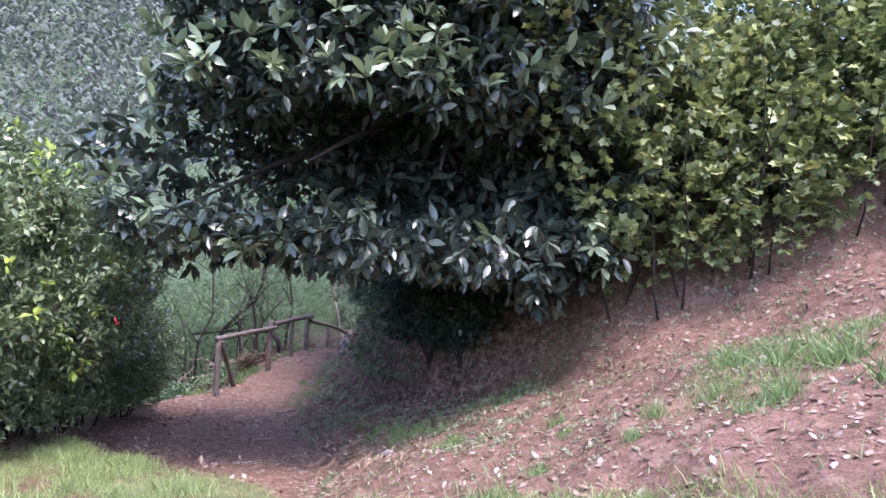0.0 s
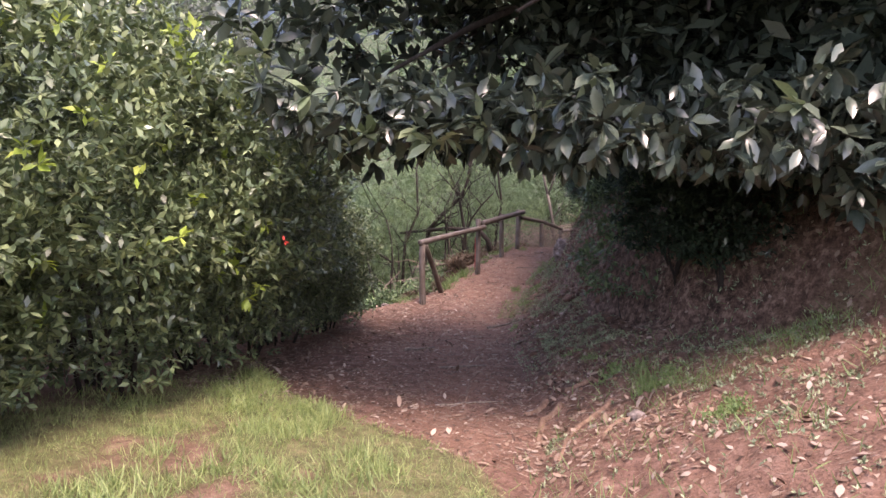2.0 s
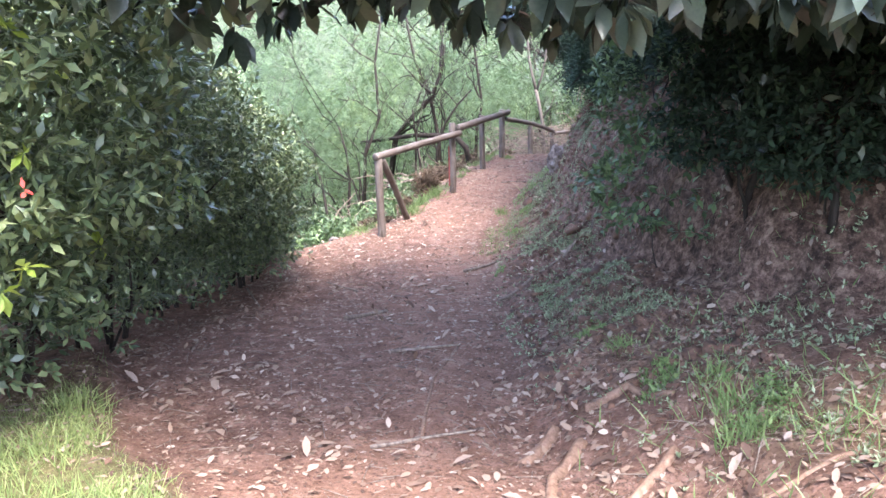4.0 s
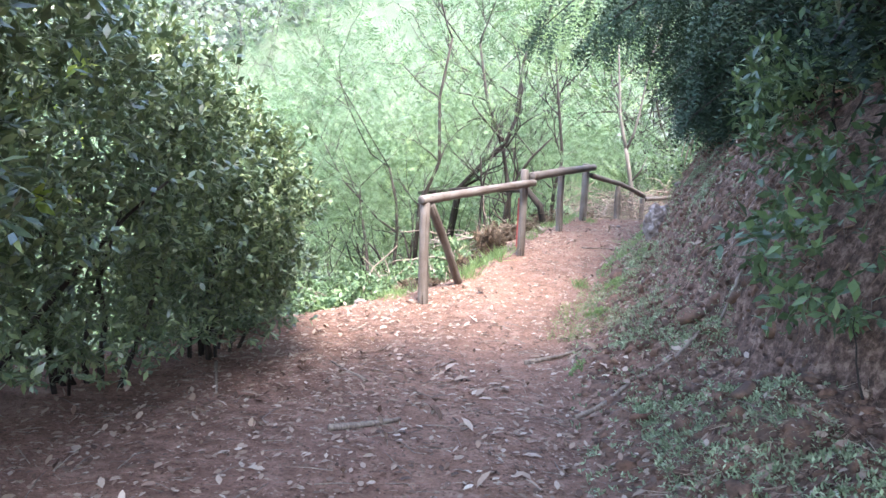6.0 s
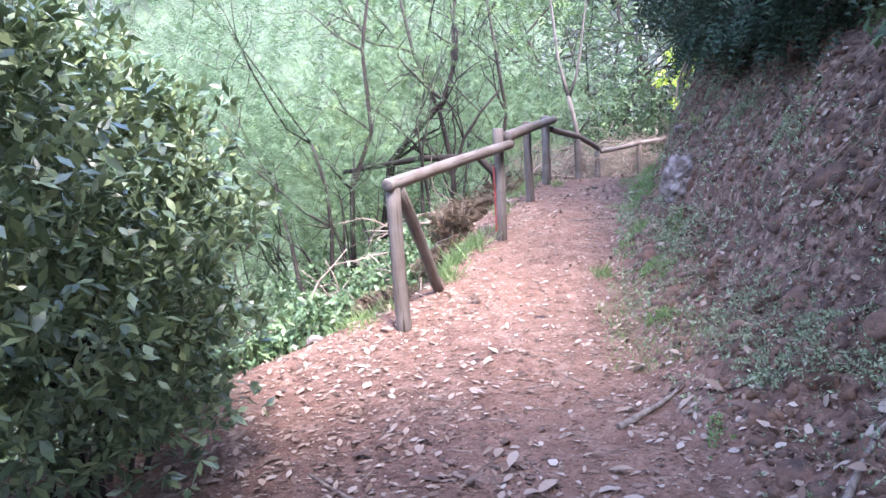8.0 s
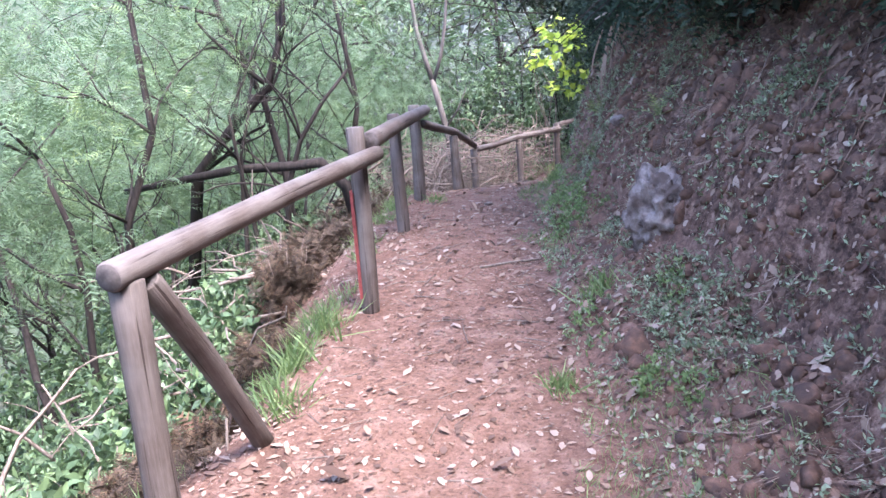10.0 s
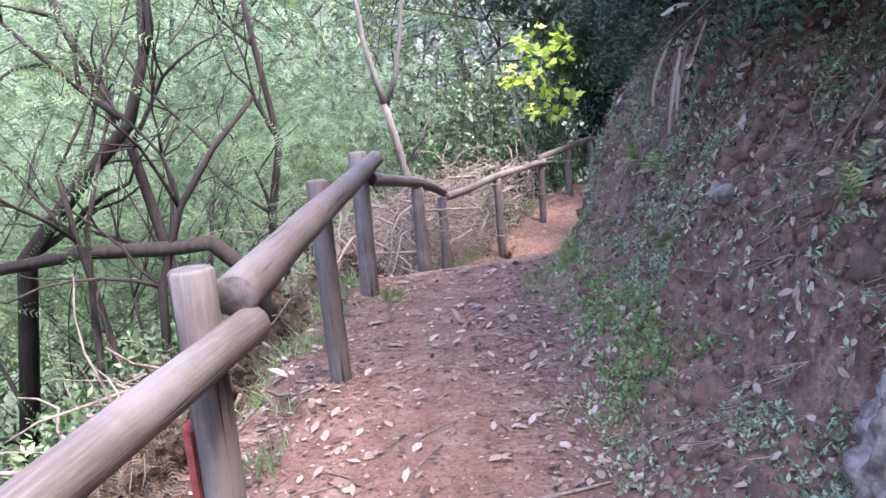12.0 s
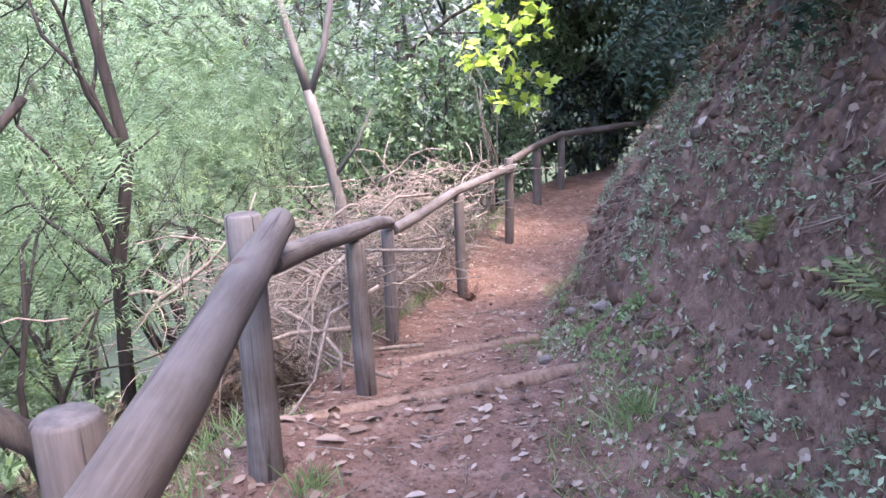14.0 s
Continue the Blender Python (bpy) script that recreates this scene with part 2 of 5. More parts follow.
FACE_S = [0.4, 0.4, 0.4, 0.45, 0.5, 0.6, 2.2, 3.2, 3.3, 3.0, 2.8, 3.0, 4.0, 4.0, 4.0, 4.0, 4.0, 4.0, 3.5, 3, 2, 1, 0.7]
FACE_H = [0.8, 0.8, 0.8, 0.9, 1.0, 1.2, 2.1, 2.2, 2.0, 1.9, 1.9, 2.0, 2.0, 2.0, 2.0, 2.0, 2.0, 2.0, 2.0, 2.0, 1.8, 1.5, 1]


def lawn_edge(x, y):
    """How far a place lies outside the raised edge of the lawn."""
    return y - np.interp(x, [0.5, 1.2, 2.2, 3.0, 4.0, 5.0, 6.0, 9.0], [-5.0, -5.4, -6.0, -6.4, -6.72, -7.1, -7.6, -9.2]) - 0.35 * fbm(x, y, 1.0, 71)


def soft_interp(y, values):
    """Values along y with the kinks rounded off."""
    offs = np.linspace(-0.35, 0.35, 5)
    return sum(np.interp(y + o, LAND_Y, values) for o in offs) / 5


def land(x, y):
    """The height of the ground, and the distance past the right foot and the left edge."""
    x, y = np.asarray(x, float), np.asarray(y, float)
    foot, edge = soft_interp(y, FOOT_X), soft_interp(y, EDGE_X)
    skew = 0.38 * (np.clip(x, -0.8, 1.2) - 0.1) * smooth(5.0, 5.6, y) * smooth(8.4, 7.6, y)
    z = np.interp(y - skew, LAND_Y, PATH_Z)
    step = y - skew
    z = z + 0.05 * smooth(5.6, 5.9, step) * smooth(5.99, 5.97, step) - 0.06 * smooth(5.98, 6.02, step) * smooth(6.7, 6.2, step)
    z = z + 0.035 * smooth(6.9, 7.2, step) * smooth(7.4, 7.38, step) - 0.05 * smooth(7.39, 7.43, step) * smooth(8.0, 7.6, step)
    z = z + 0.13 * smooth(0.1, -0.18, lawn_edge(x, y)) * smooth(5.3, 4.3, x)
    d = x - foot + 0.25 * fbm(x, y, 1.1, 5)
    w, s1, s2 = soft_interp(y, FOOT_W), soft_interp(y, FOOT_S), soft_interp(y, FACE_S)
    top = soft_interp(y, FACE_H) * (1 + 0.5 * fbm(x, y, 2.5, 9))
    steep = np.clip(d - w, 0, None)
    face = top * (1 - np.exp(-steep * s2 / top))
    rise = s1 * np.clip(d, 0, w) + face + 0.3 * np.clip(steep - 1, 0, 45) + 0.05 * np.clip(steep - 45, 0, None)
    e = np.clip(edge - x + 0.2 * fbm(x, y, 1.3, 21), 0, None)
    fall = 0.75 * np.clip(e, 0, 3) + 0.35 * np.clip(e - 3, 0, 14)
    fall = fall - 0.5 * np.clip(e - 28, 0, 122) - 0.05 * np.clip(e - 150, 0, None)
    fall = fall - 0.5 * np.clip(y - 26, 0, 50) * smooth(0, 3, e)
    rough_band = smooth(0.0, 0.5, d) + smooth(0.0, 0.4, e)
    bumps = fbm(x, y, 0.5, 31) * (0.03 + 0.10 * np.clip(rough_band, 0, 1)) + fbm(x, y, 2.6, 41) * 0.07
    clods = (fbm(x, y, 0.17, 57, 2) * 0.13 + fbm(x, y, 0.42, 59, 2) * 0.16) * smooth(0.1, 0.6, d) * smooth(-4.5, -2, y)
    return z + rise - fall + bumps + clods, d, e


def ground_z(x, y):
    return float(land([x], [y])[0][0])


def part(name, data, material, parent=None, label=""):
    """One mesh object under a thing or a part."""
    ob = new(name, data)
    if material and not data.materials:
        data.materials.append(material)
    ob.parent = parent
    return tagged(ob, label)


class Geo:
    """Vertices, faces and corner UVs of one mesh in the making."""

    def __init__(self):
        self.v, self.f, self.uv, self.mats = [], [], [], []

    def face(self, ids, uvs=None, mat=0):
        self.f.append(ids)
        self.uv.append(uvs or [(0, 0)] * len(ids))
        self.mats.append(mat)

    def tube(self, pts, radii, sides=10, capped=True, lump=0.0, rng=None, cap_mat=0, turn=0.0):
        """A limb or log along points, with UVs in metres, and slightly domed ends."""
        pts = [Vector(p) for p in pts]
        start, far, rings = len(self.v), 0.0, []
        side = None
        for n, p in enumerate(pts):
            way = (pts[min(n + 1, len(pts) - 1)] - pts[max(n - 1, 0)]).normalized()
            if side is None:
                side = way.orthogonal().normalized()
            side = (side - way * side.dot(way)).normalized()
            up = way.cross(side)
            far += (p - pts[n - 1]).length if n else 0
            ring = []
            for k in range(sides):
                a = 2 * math.pi * k / sides + turn
                r = radii[n] * (1 + (lump * (rng.random() - 0.5) if rng else 0))
                ring.append(len(self.v))
                self.v.append(p + (side * math.cos(a) + up * math.sin(a)) * r)
            rings.append((ring, far))
        for (a, fa), (b, fb) in zip(rings, rings[1:]):
            for k in range(sides):
                j = (k + 1) % sides
                u0, u1 = k / sides * 0.4, (k + 1) / sides * 0.4
                self.face((a[k], a[j], b[j], b[k]), [(u0, fa), (u1, fa), (u1, fb), (u0, fb)])
        if capped:
            for (ring, f), p, q in ((rings[0], pts[0], pts[1]), (rings[-1], pts[-1], pts[-2])):
                self.v.append(p + (p - q).normalized() * radii[0] * 0.08)
                tip = len(self.v) - 1
                order = ring if ring is rings[-1][0] else ring[::-1]
                for k in range(sides):
                    self.face((order[k], order[(k + 1) % sides], tip), None, cap_mat)
        return self

    def mesh(self, name, flat=False):
        data = bpy.data.meshes.new(name)
        data.from_pydata([tuple(v) for v in self.v], [], self.f)
        layer = data.uv_layers.new(name="UVMap")
        layer.data.foreach_set("uv", [c for face in self.uv for uv in face for c in uv])
        data.polygons.foreach_set("use_smooth", [not flat] * len(self.f))
        data.polygons.foreach_set("material_index", self.mats)
        data.update()
        return data


def swarm(name, verts, faces, pos, rot, size):
    """One mesh of many copies of a small template (triangles only)."""
    verts, faces = np.array(verts, float), np.array(faces, int)
    n, k = len(pos), len(verts)
    v = np.einsum("nij,kj->nki", rot, verts) * np.asarray(size).reshape(n, 1, -1) + np.asarray(pos)[:, None, :]
    f = (faces[None] + (np.arange(n) * k)[:, None, None]).reshape(-1, 3)
    data = bpy.data.meshes.new(name)
    data.vertices.add(n * k)
    data.vertices.foreach_set("co", v.astype(np.float32).ravel())
    data.loops.add(len(f) * 3)
    data.loops.foreach_set("vertex_index", f.astype(np.int32).ravel())
    data.polygons.add(len(f))
    data.polygons.foreach_set("loop_start", np.arange(0, len(f) * 3, 3, dtype=np.int32))
    data.polygons.foreach_set("loop_total", np.full(len(f), 3, dtype=np.int32))
    data.update(calc_edges=True)
    data.validate()
    return data


def unit(a):
    return a / np.maximum(np.linalg.norm(a, axis=-1, keepdims=True), 1e-9)


def frames_along(way, up, rng, tilt=0.4):
    """Turns whose y axis follows way and whose z axis lies near up."""
    way = unit(way)
    z = unit(np.broadcast_to(up, way.shape) + tilt * rng.normal(size=way.shape))
    x = unit(np.cross(way, z))
    z = np.cross(x, way)
    return np.stack([x, way, z], axis=-1)


# Leaf shapes, one unit long along y, the blade's upper side to z.
OVAL_LEAF = ([(0, 0, 0), (-0.17, 0.3, 0.05), (0.17, 0.3, 0.05), (-0.19, 0.65, 0.03), (0.19, 0.65, 0.03), (0, 1, -0.1), (0, 0.33, 0), (0, 0.68, -0.02)],
             [(0, 6, 1), (0, 2, 6), (1, 6, 7), (1, 7, 3), (6, 2, 4), (6, 4, 7), (3, 7, 5), (7, 4, 5)])
SMALL_LEAF = ([(0, 0, 0), (-0.22, 0.5, 0.06), (0.22, 0.5, 0.06), (0, 1, -0.05), (0, 0.5, 0)],
              [(0, 4, 1), (0, 2, 4), (1, 4, 3), (4, 2, 3)])
FLAT_LEAF = ([(0, 0, 0), (-0.2, 0.5, 0.05), (0.2, 0.5, 0.05), (0, 1, 0)], [(0, 2, 1), (1, 2, 3)])
LOBED_LEAF = ([(0, 0, 0), (0, 0.45, -0.04), (-0.38, 0.02, 0.03), (-0.34, 0.28, 0.0), (-0.55, 0.48, 0.04), (-0.24, 0.6, 0.0), (0, 1, -0.08),
               (0.24, 0.6, 0.0), (0.55, 0.48, 0.04), (0.34, 0.28, 0.0), (0.38, 0.02, 0.03)],
              [(1, 0, 10), (1, 10, 9), (1, 9, 8), (1, 8, 7), (1, 7, 6), (1, 6, 5), (1, 5, 4), (1, 4, 3), (1, 3, 2), (1, 2, 0)])
BLADE = ([(-0.02, 0, 0), (0.02, 0, 0), (-0.015, 0.55, 0.06), (0.015, 0.55, 0.06), (0, 1, 0.2)], [(0, 1, 3), (0, 3, 2), (2, 3, 4)])


def feather(pairs, width, length, droop):
    """A compound leaf: narrow leaflets in pairs along a midrib."""
    v, f = [], []
    for n in range(pairs):
        y = (n + 0.6) / pairs
        reach = length * (1 - 0.55 * abs(2 * y - 0.9))
        for s in (-1, 1):
            b = len(v)
            v += [(0, y - width, -droop * y * y), (s * reach, y + reach * 0.45, -droop * y * y - 0.25 * reach), (0, y + width, -droop * y * y)]
            f.append((b, b + 1, b + 2) if s > 0 else (b, b + 2, b + 1))
    return v, f


FAR_FEATHER = feather(4, 0.06, 0.4, 0.3)
FEATHER_LEAF = feather(6, 0.026, 0.3, 0.25)
SPRAY = feather(5, 0.04, 0.2, 0.4)
FERN_LEAF = feather(10, 0.035, 0.28, 0.45)


def rosettes(rng, centers, axes, per, length, spread=0.9, lift=0.25, reach=0.5):
    """Leaves that radiate from twig ends: places, turns and sizes."""
    n = len(centers)
    pos, axis = np.repeat(centers, per, 0), np.repeat(unit(axes), per, 0)
    way = unit(axis * lift + spread * rng.normal(size=pos.shape))
    pos = pos - axis * (rng.random((n * per, 1)) * length * reach) + way * 0.06 * length
    rot = frames_along(way, np.array([0, 0, 1.0]), rng, 0.5)
    return pos, rot, length * (0.6 + 0.55 * rng.random(n * per))


def shell(rng, blobs, n, inner=0.65, floor=None, hollow=0.4):
    """Points with outward ways in the outer layers of ellipsoids, thinned where another one covers them."""
    c = np.array([b[0] for b in blobs], float)
    r = np.array([b[1] for b in blobs], float)
    area = (r[:, 0] * r[:, 1] + r[:, 1] * r[:, 2] + r[:, 0] * r[:, 2])
    pick = rng.choice(len(blobs), n, p=area / area.sum())
    d = unit(rng.normal(size=(n, 3)))
    bump = 1 + 0.16 * np.sin(d[:, 0] * 7 + pick) * np.sin(d[:, 1] * 6 + 2 * pick) + 0.12 * np.sin(d[:, 2] * 9 + pick)
    k = (inner + (1.05 - inner) * rng.random(n) ** 0.6) * bump
    p = c[pick] + d * r[pick] * k[:, None]
    inside = np.zeros(n)
    for b in range(len(blobs)):
        inside += (((p - c[b]) / r[b]) ** 2).sum(1) < hollow
    keep = inside < 0.5
    if floor is not None:
        keep &= p[:, 2] > floor + land(p[:, 0], p[:, 1])[0]
    return p[keep], unit(d * r[pick])[keep]


def grow(rng, base, way, length, radius, levels, kids=3, spread=0.7, bend=0.25, rise=0.15, shrink=0.62, steps=5):
    """A branching limb: lists of (points, radii, level) and of tips (place, way)."""
    limbs, tips = [], []

    def limb(p, w, ln, r, level):
        pts, rad = [Vector(p)], [r]
        w = Vector(w).normalized()
        for s in range(steps):
            w = (w + Vector(rng.normal(size=3)) * bend * 0.5 + Vector((0, 0, rise * 0.4))).normalized()
            pts.append(pts[-1] + w * (ln / steps))
            rad.append(r * (1 - (s + 1) / steps * 0.55))
        limbs.append((pts, rad, level))
        if level == 0:
            tips.append((pts[-1], w))
            tips.append((pts[steps // 2 + 1], w))
            return
        for k in range(kids):
            at = 1 + int(rng.integers(max(1, steps // 3), steps))
            at = steps if k == 0 else min(at, steps)
            out = Vector(rng.normal(size=3))
            out = (out - w * out.dot(w)).normalized()
            limb(pts[at], (w * (1 - spread * 0.4) + out * spread).normalized(), ln * shrink * (0.75 + 0.5 * rng.random()), rad[at] * 0.75, level - 1)

    limb(base, way, length, radius, levels)
    return limbs, tips


def limbs_mesh(name, limbs, sides=6, keep=lambda level: True):
    geo = Geo()
    for pts, rad, level in limbs:
        if keep(level):
            geo.tube(pts, rad, max(4, sides - (0 if level else 2)), capped=True)
    return geo.mesh(name)


def thing(name, x, y, z, label, category, group=""):
    ob = tagged(new(name), label, category, group)
    ob.location = (x, y, z)
    return ob


def settle(ob, child):
    """Hang a mesh that was built in world metres under a thing without moving it."""
    child.parent = ob
    child.matrix_parent_inverse = Matrix.Translation(ob.location).inverted()
    return child


# ---- ground ----
def axis_steps(fine_from, fine_to, step, far):
    """Coordinates that are close together in the middle and run out to the horizon."""
    mid = list(np.arange(fine_from, fine_to + step / 2, step))
    out, gap = [], step
    at = fine_to
    while at < far:
        gap *= 1.16
        at += gap
        out.append(at)
    back, gap, at = [], step, fine_from
    while at > -far:
        gap *= 1.16
        at -= gap
        back.append(at)
    return np.array(back[::-1] + mid + out)


def lawn_mask(x, y):
    """Turf: 1 on the mown lawn, patches on the slope beside it."""
    lawn = smooth(0.02, -0.22, lawn_edge(x, y)) * smooth(0.8, 1.8, x) * smooth(2.6, 1.2, x - np.interp(y, LAND_Y, FOOT_X))
    patch = smooth(0.08, 0.3, fbm(x, y, 1.7, 83)) * smooth(-2.8, -4.6, y) * smooth(4.8, 6.2, x)
    return np.clip(lawn * (0.15 + 0.95 * smooth(-0.32, -0.12, fbm(x, y, 0.9, 77))) , 0, 1), patch


def build_ground():
    xs, ys = axis_steps(-2.6, 8.6, 0.07, 1400), axis_steps(-10.5, 14.5, 0.085, 1400)
    gx, gy = np.meshgrid(xs, ys)
    x, y = gx.ravel(), gy.ravel()
    z, d, e = land(x, y)
    nx, ny = len(xs), len(ys)
    i = (np.arange(ny - 1)[:, None] * nx + np.arange(nx - 1)[None]).ravel()
    quads = np.stack([i, i + 1, i + 1 + nx, i + nx], 1)
    data = bpy.data.meshes.new("ground")
    data.vertices.add(len(x))
    data.vertices.foreach_set("co", np.stack([x, y, z], 1).astype(np.float32).ravel())
    data.loops.add(quads.size)
    data.loops.foreach_set("vertex_index", quads.astype(np.int32).ravel())
    data.polygons.add(len(quads))
    data.polygons.foreach_set("loop_start", np.arange(0, quads.size, 4, dtype=np.int32))
    data.polygons.foreach_set("loop_total", np.full(len(quads), 4, dtype=np.int32))
    data.update(calc_edges=True)
    data.polygons.foreach_set("use_smooth", [True] * len(quads))
    lawn, patch = lawn_mask(x, y)
    far = np.maximum(smooth(12, 30, np.hypot(x - 2, y)), 0.85 * smooth(0.7, 1.8, e))
    middle = np.interp(y, LAND_Y, FOOT_X) - 0.75
    bare = smooth(0.75, 0.2, np.abs(x - middle) + 0.35 * fbm(x, y, 0.8, 91)) * smooth(-9, -6.5, y)
    bare = np.clip(bare + 0.45 * smooth(-0.05, 0.2, fbm(x, y, 1.2, 95)) * smooth(-4, -5.2, y) * smooth(4.2, 5.0, x), 0, 1)
    bank = smooth(0.15, 0.9, d) * smooth(-5.0, -3.4, y)
    bank = np.clip(bank + 0.8 * smooth(0.1, 0.6, e), 0, 1)
    for name, values in (("grass", np.clip(lawn * 0.9 + patch * 0.5, 0, 1)), ("far", far), ("bare", bare), ("bank", bank * (1 - far))):
        data.attributes.new(name, "FLOAT", "POINT").data.foreach_set("value", values.astype(np.float32))
    ob = part("ground", data, GROUND)
    tagged(ob, "red earth footpath, lawn and bank of a wooded hillside", "ground", kind="structure")


build_ground()


# ---- the log fence ----
POSTS = [(0.0, 0.0, 0.96, 0.056), (0.0, 2.22, 1.29, 0.053), (-0.28, 3.97, 1.31, 0.052), (-0.465, 5.34, 1.35, 0.06), (-0.35, 6.6, 0.955, 0.054),
         (-0.43, 8.22, 0.66, 0.05), (0.015, 9.71, 0.66, 0.05), (0.5, 11.09, 0.80, 0.05), (0.87, 12.38, 0.75, 0.055), (1.25, 13.25, 0.8, 0.05)]
RAILS = [[(0.0, -0.075, 0.985), (0.03, 1.1, 1.055), (0.085, 2.33, 1.125)],
         [(0.06, 2.3, 1.2), (-0.08, 3.3, 1.235), (-0.17, 4.0, 1.255), (-0.385, 5.48, 1.29)],
         [(-0.41, 5.42, 1.16), (-0.41, 6.0, 1.085), (-0.35, 6.62, 1.0), (-0.4, 7.6, 0.84), (-0.415, 8.24, 0.71)],
         [(-0.385, 8.25, 0.655), (-0.22, 8.9, 0.655), (0.0, 9.71, 0.69), (0.55, 11.12, 0.70)],
         [(0.53, 11.1, 0.77), (0.87, 12.38, 0.79), (1.27, 13.26, 0.845)],
         [(1.26, 13.27, 0.83), (2.25, 14.3, 0.84), (2.9, 15.1, 0.83)]]
RAIL_R = [0.05, 0.057, 0.045, 0.042, 0.042, 0.042]


def log_mesh(name, pts, r, rng, sides=16, taper=0.95):
    """A turned log with bevelled ends, slightly crooked."""
    pts = [Vector(p) for p in pts]
    line = []
    for a, b in zip(pts, pts[1:]):
        n = max(2, int((b - a).length / 0.16))
        line += [a.lerp(b, k / n) for k in range(n)]
    line.append(pts[-1])
    smoothed = [line[0]] + [(line[k - 1] + line[k] * 2 + line[k + 1]) / 4 for k in range(1, len(line) - 1)] + [line[-1]]
    way_a, way_b = (smoothed[1] - smoothed[0]).normalized(), (smoothed[-1] - smoothed[-2]).normalized()
    body = [smoothed[0], smoothed[0] + way_a * 0.008] + smoothed[1:-1] + [smoothed[-1] - way_b * 0.008, smoothed[-1]]
    n = len(body)
    radii = [r * (1 - (1 - taper) * k / n) * (1 + 0.05 * math.sin(k * 1.3 + r * 90) * 0.6) for k in range(n)]
    radii[0] *= 0.88
    radii[-1] *= 0.88
    geo = Geo().tube(body, radii, sides, True, 0.035, rng, cap_mat=1)
    data = geo.mesh(name)
    data.materials.append(LOG)
    data.materials.append(LOG_END)
    return data


def build_fence():
    rng = np.random.default_rng(4)
    fence = thing("log_fence", 0, 0, ground_z(0, 0), "weathered brown round-log fence along the edge of a footpath", "fence")
    for n, (x, y, top, r) in enumerate(POSTS):
        foot = min(ground_z(x, y), top - 0.5) - 0.12
        lean = 0.012 * (-1) ** n
        post = part("post", log_mesh("post", [(x + lean, y, foot), (x, y, (foot + top) / 2), (x, y, top)], r, rng), LOG, fence)
        settle(fence, post)
        if n == 1:
            geo = Geo()
            a, b, c = x - 0.055, y - 0.012, 0.036
            geo.v = [Vector(p) for p in ((a, b - c, 0.27), (a + 0.018, b - c, 0.27), (a + 0.018, b + c, 0.27), (a, b + c, 0.27),
                                         (a, b - c, 0.925), (a + 0.018, b - c, 0.905), (a + 0.018, b + c, 0.91), (a, b + c, 0.93))]
            for q in ((0, 3, 2, 1), (4, 5, 6, 7), (0, 1, 5, 4), (1, 2, 6, 5), (2, 3, 7, 6), (3, 0, 4, 7)):
                geo.face(q)
            board = part("marker_board", geo.mesh("marker_board", True), RED_PAINT, post, "faded red painted marker strip")
            board.matrix_parent_inverse = Matrix.Identity(4)
    for pts, r in zip(RAILS, RAIL_R):
        settle(fence, part("rail", log_mesh("rail", pts, r, rng), LOG, fence))
    settle(fence, part("brace", log_mesh("brace", [(0.005, 0.085, 0.94), (-0.06, 0.5, 0.49), (-0.12, 0.93, -0.06)], 0.048, rng), LOG, fence))


build_fence()


def build_steps():
    """Log edgings of the earth steps below the crest."""
    rng = np.random.default_rng(8)
    for pts in ([(-0.55, 5.77, 0.36), (0.1, 6.01, 0.38), (0.86, 6.29, 0.4)], [(-0.25, 7.27, 0.015), (0.2, 7.42, 0.03), (0.62, 7.58, 0.05)]):
        data = log_mesh("log_step", pts, 0.045, rng, 12)
        data.materials[0] = data.materials[1] = ROOT
        ob = part("log_step", data, ROOT)
        tagged(ob, "half-buried round log edging an earth step", "step", "log steps on the path")


build_steps()


# ---- trees and shrubs ----
def plant(name, x, y, label, category, group=""):
    return thing(name, x, y, ground_z(x, y), label, category, group)


def add_stems(rng, owner, x, y, n, height, r, spread, material):
    """Crooked stems that rise from one stool, each a part of its own."""
    for k in range(n):
        a = rng.random() * 6.28
        bx, by = x + math.cos(a) * spread * 0.5 * rng.random(), y + math.sin(a) * spread * 0.5 * rng.random()
        p = Vector((bx, by, ground_z(bx, by) - 0.05))
        way = Vector((math.cos(a) * spread * 0.35, math.sin(a) * spread * 0.35, 1)).normalized()
        pts, rad, rr = [p], [r], r * (0.6 + 0.7 * rng.random())
        for s in range(6):
            way = (way + Vector(rng.normal(size=3)) * 0.16 + Vector((0, 0, 0.1))).normalized()
            pts.append(pts[-1] + way * height / 6)
            rad.append(rr * (1 - s / 7))
        rad[0] = rr * 1.1
        settle(owner, part("stem", Geo().tube(pts, rad, 6).mesh("stem"), material, owner))


def leafy(rng, blobs, clumps, per, length, shape, inner=0.65, spread=0.9, lift=0.35, floor=0.05, keep=None):
    p, w = shell(rng, blobs, clumps, inner, floor)
    if keep is not None:
        ok = keep(p)
        p, w = p[ok], w[ok]
    w = unit(w + np.array([0, 0, 0.35]))
    return swarm("crown", *shape, *rosettes(rng, p, w, per, length, spread, lift))


def stuff(ob):
    return tagged(ob, kind="stuff")


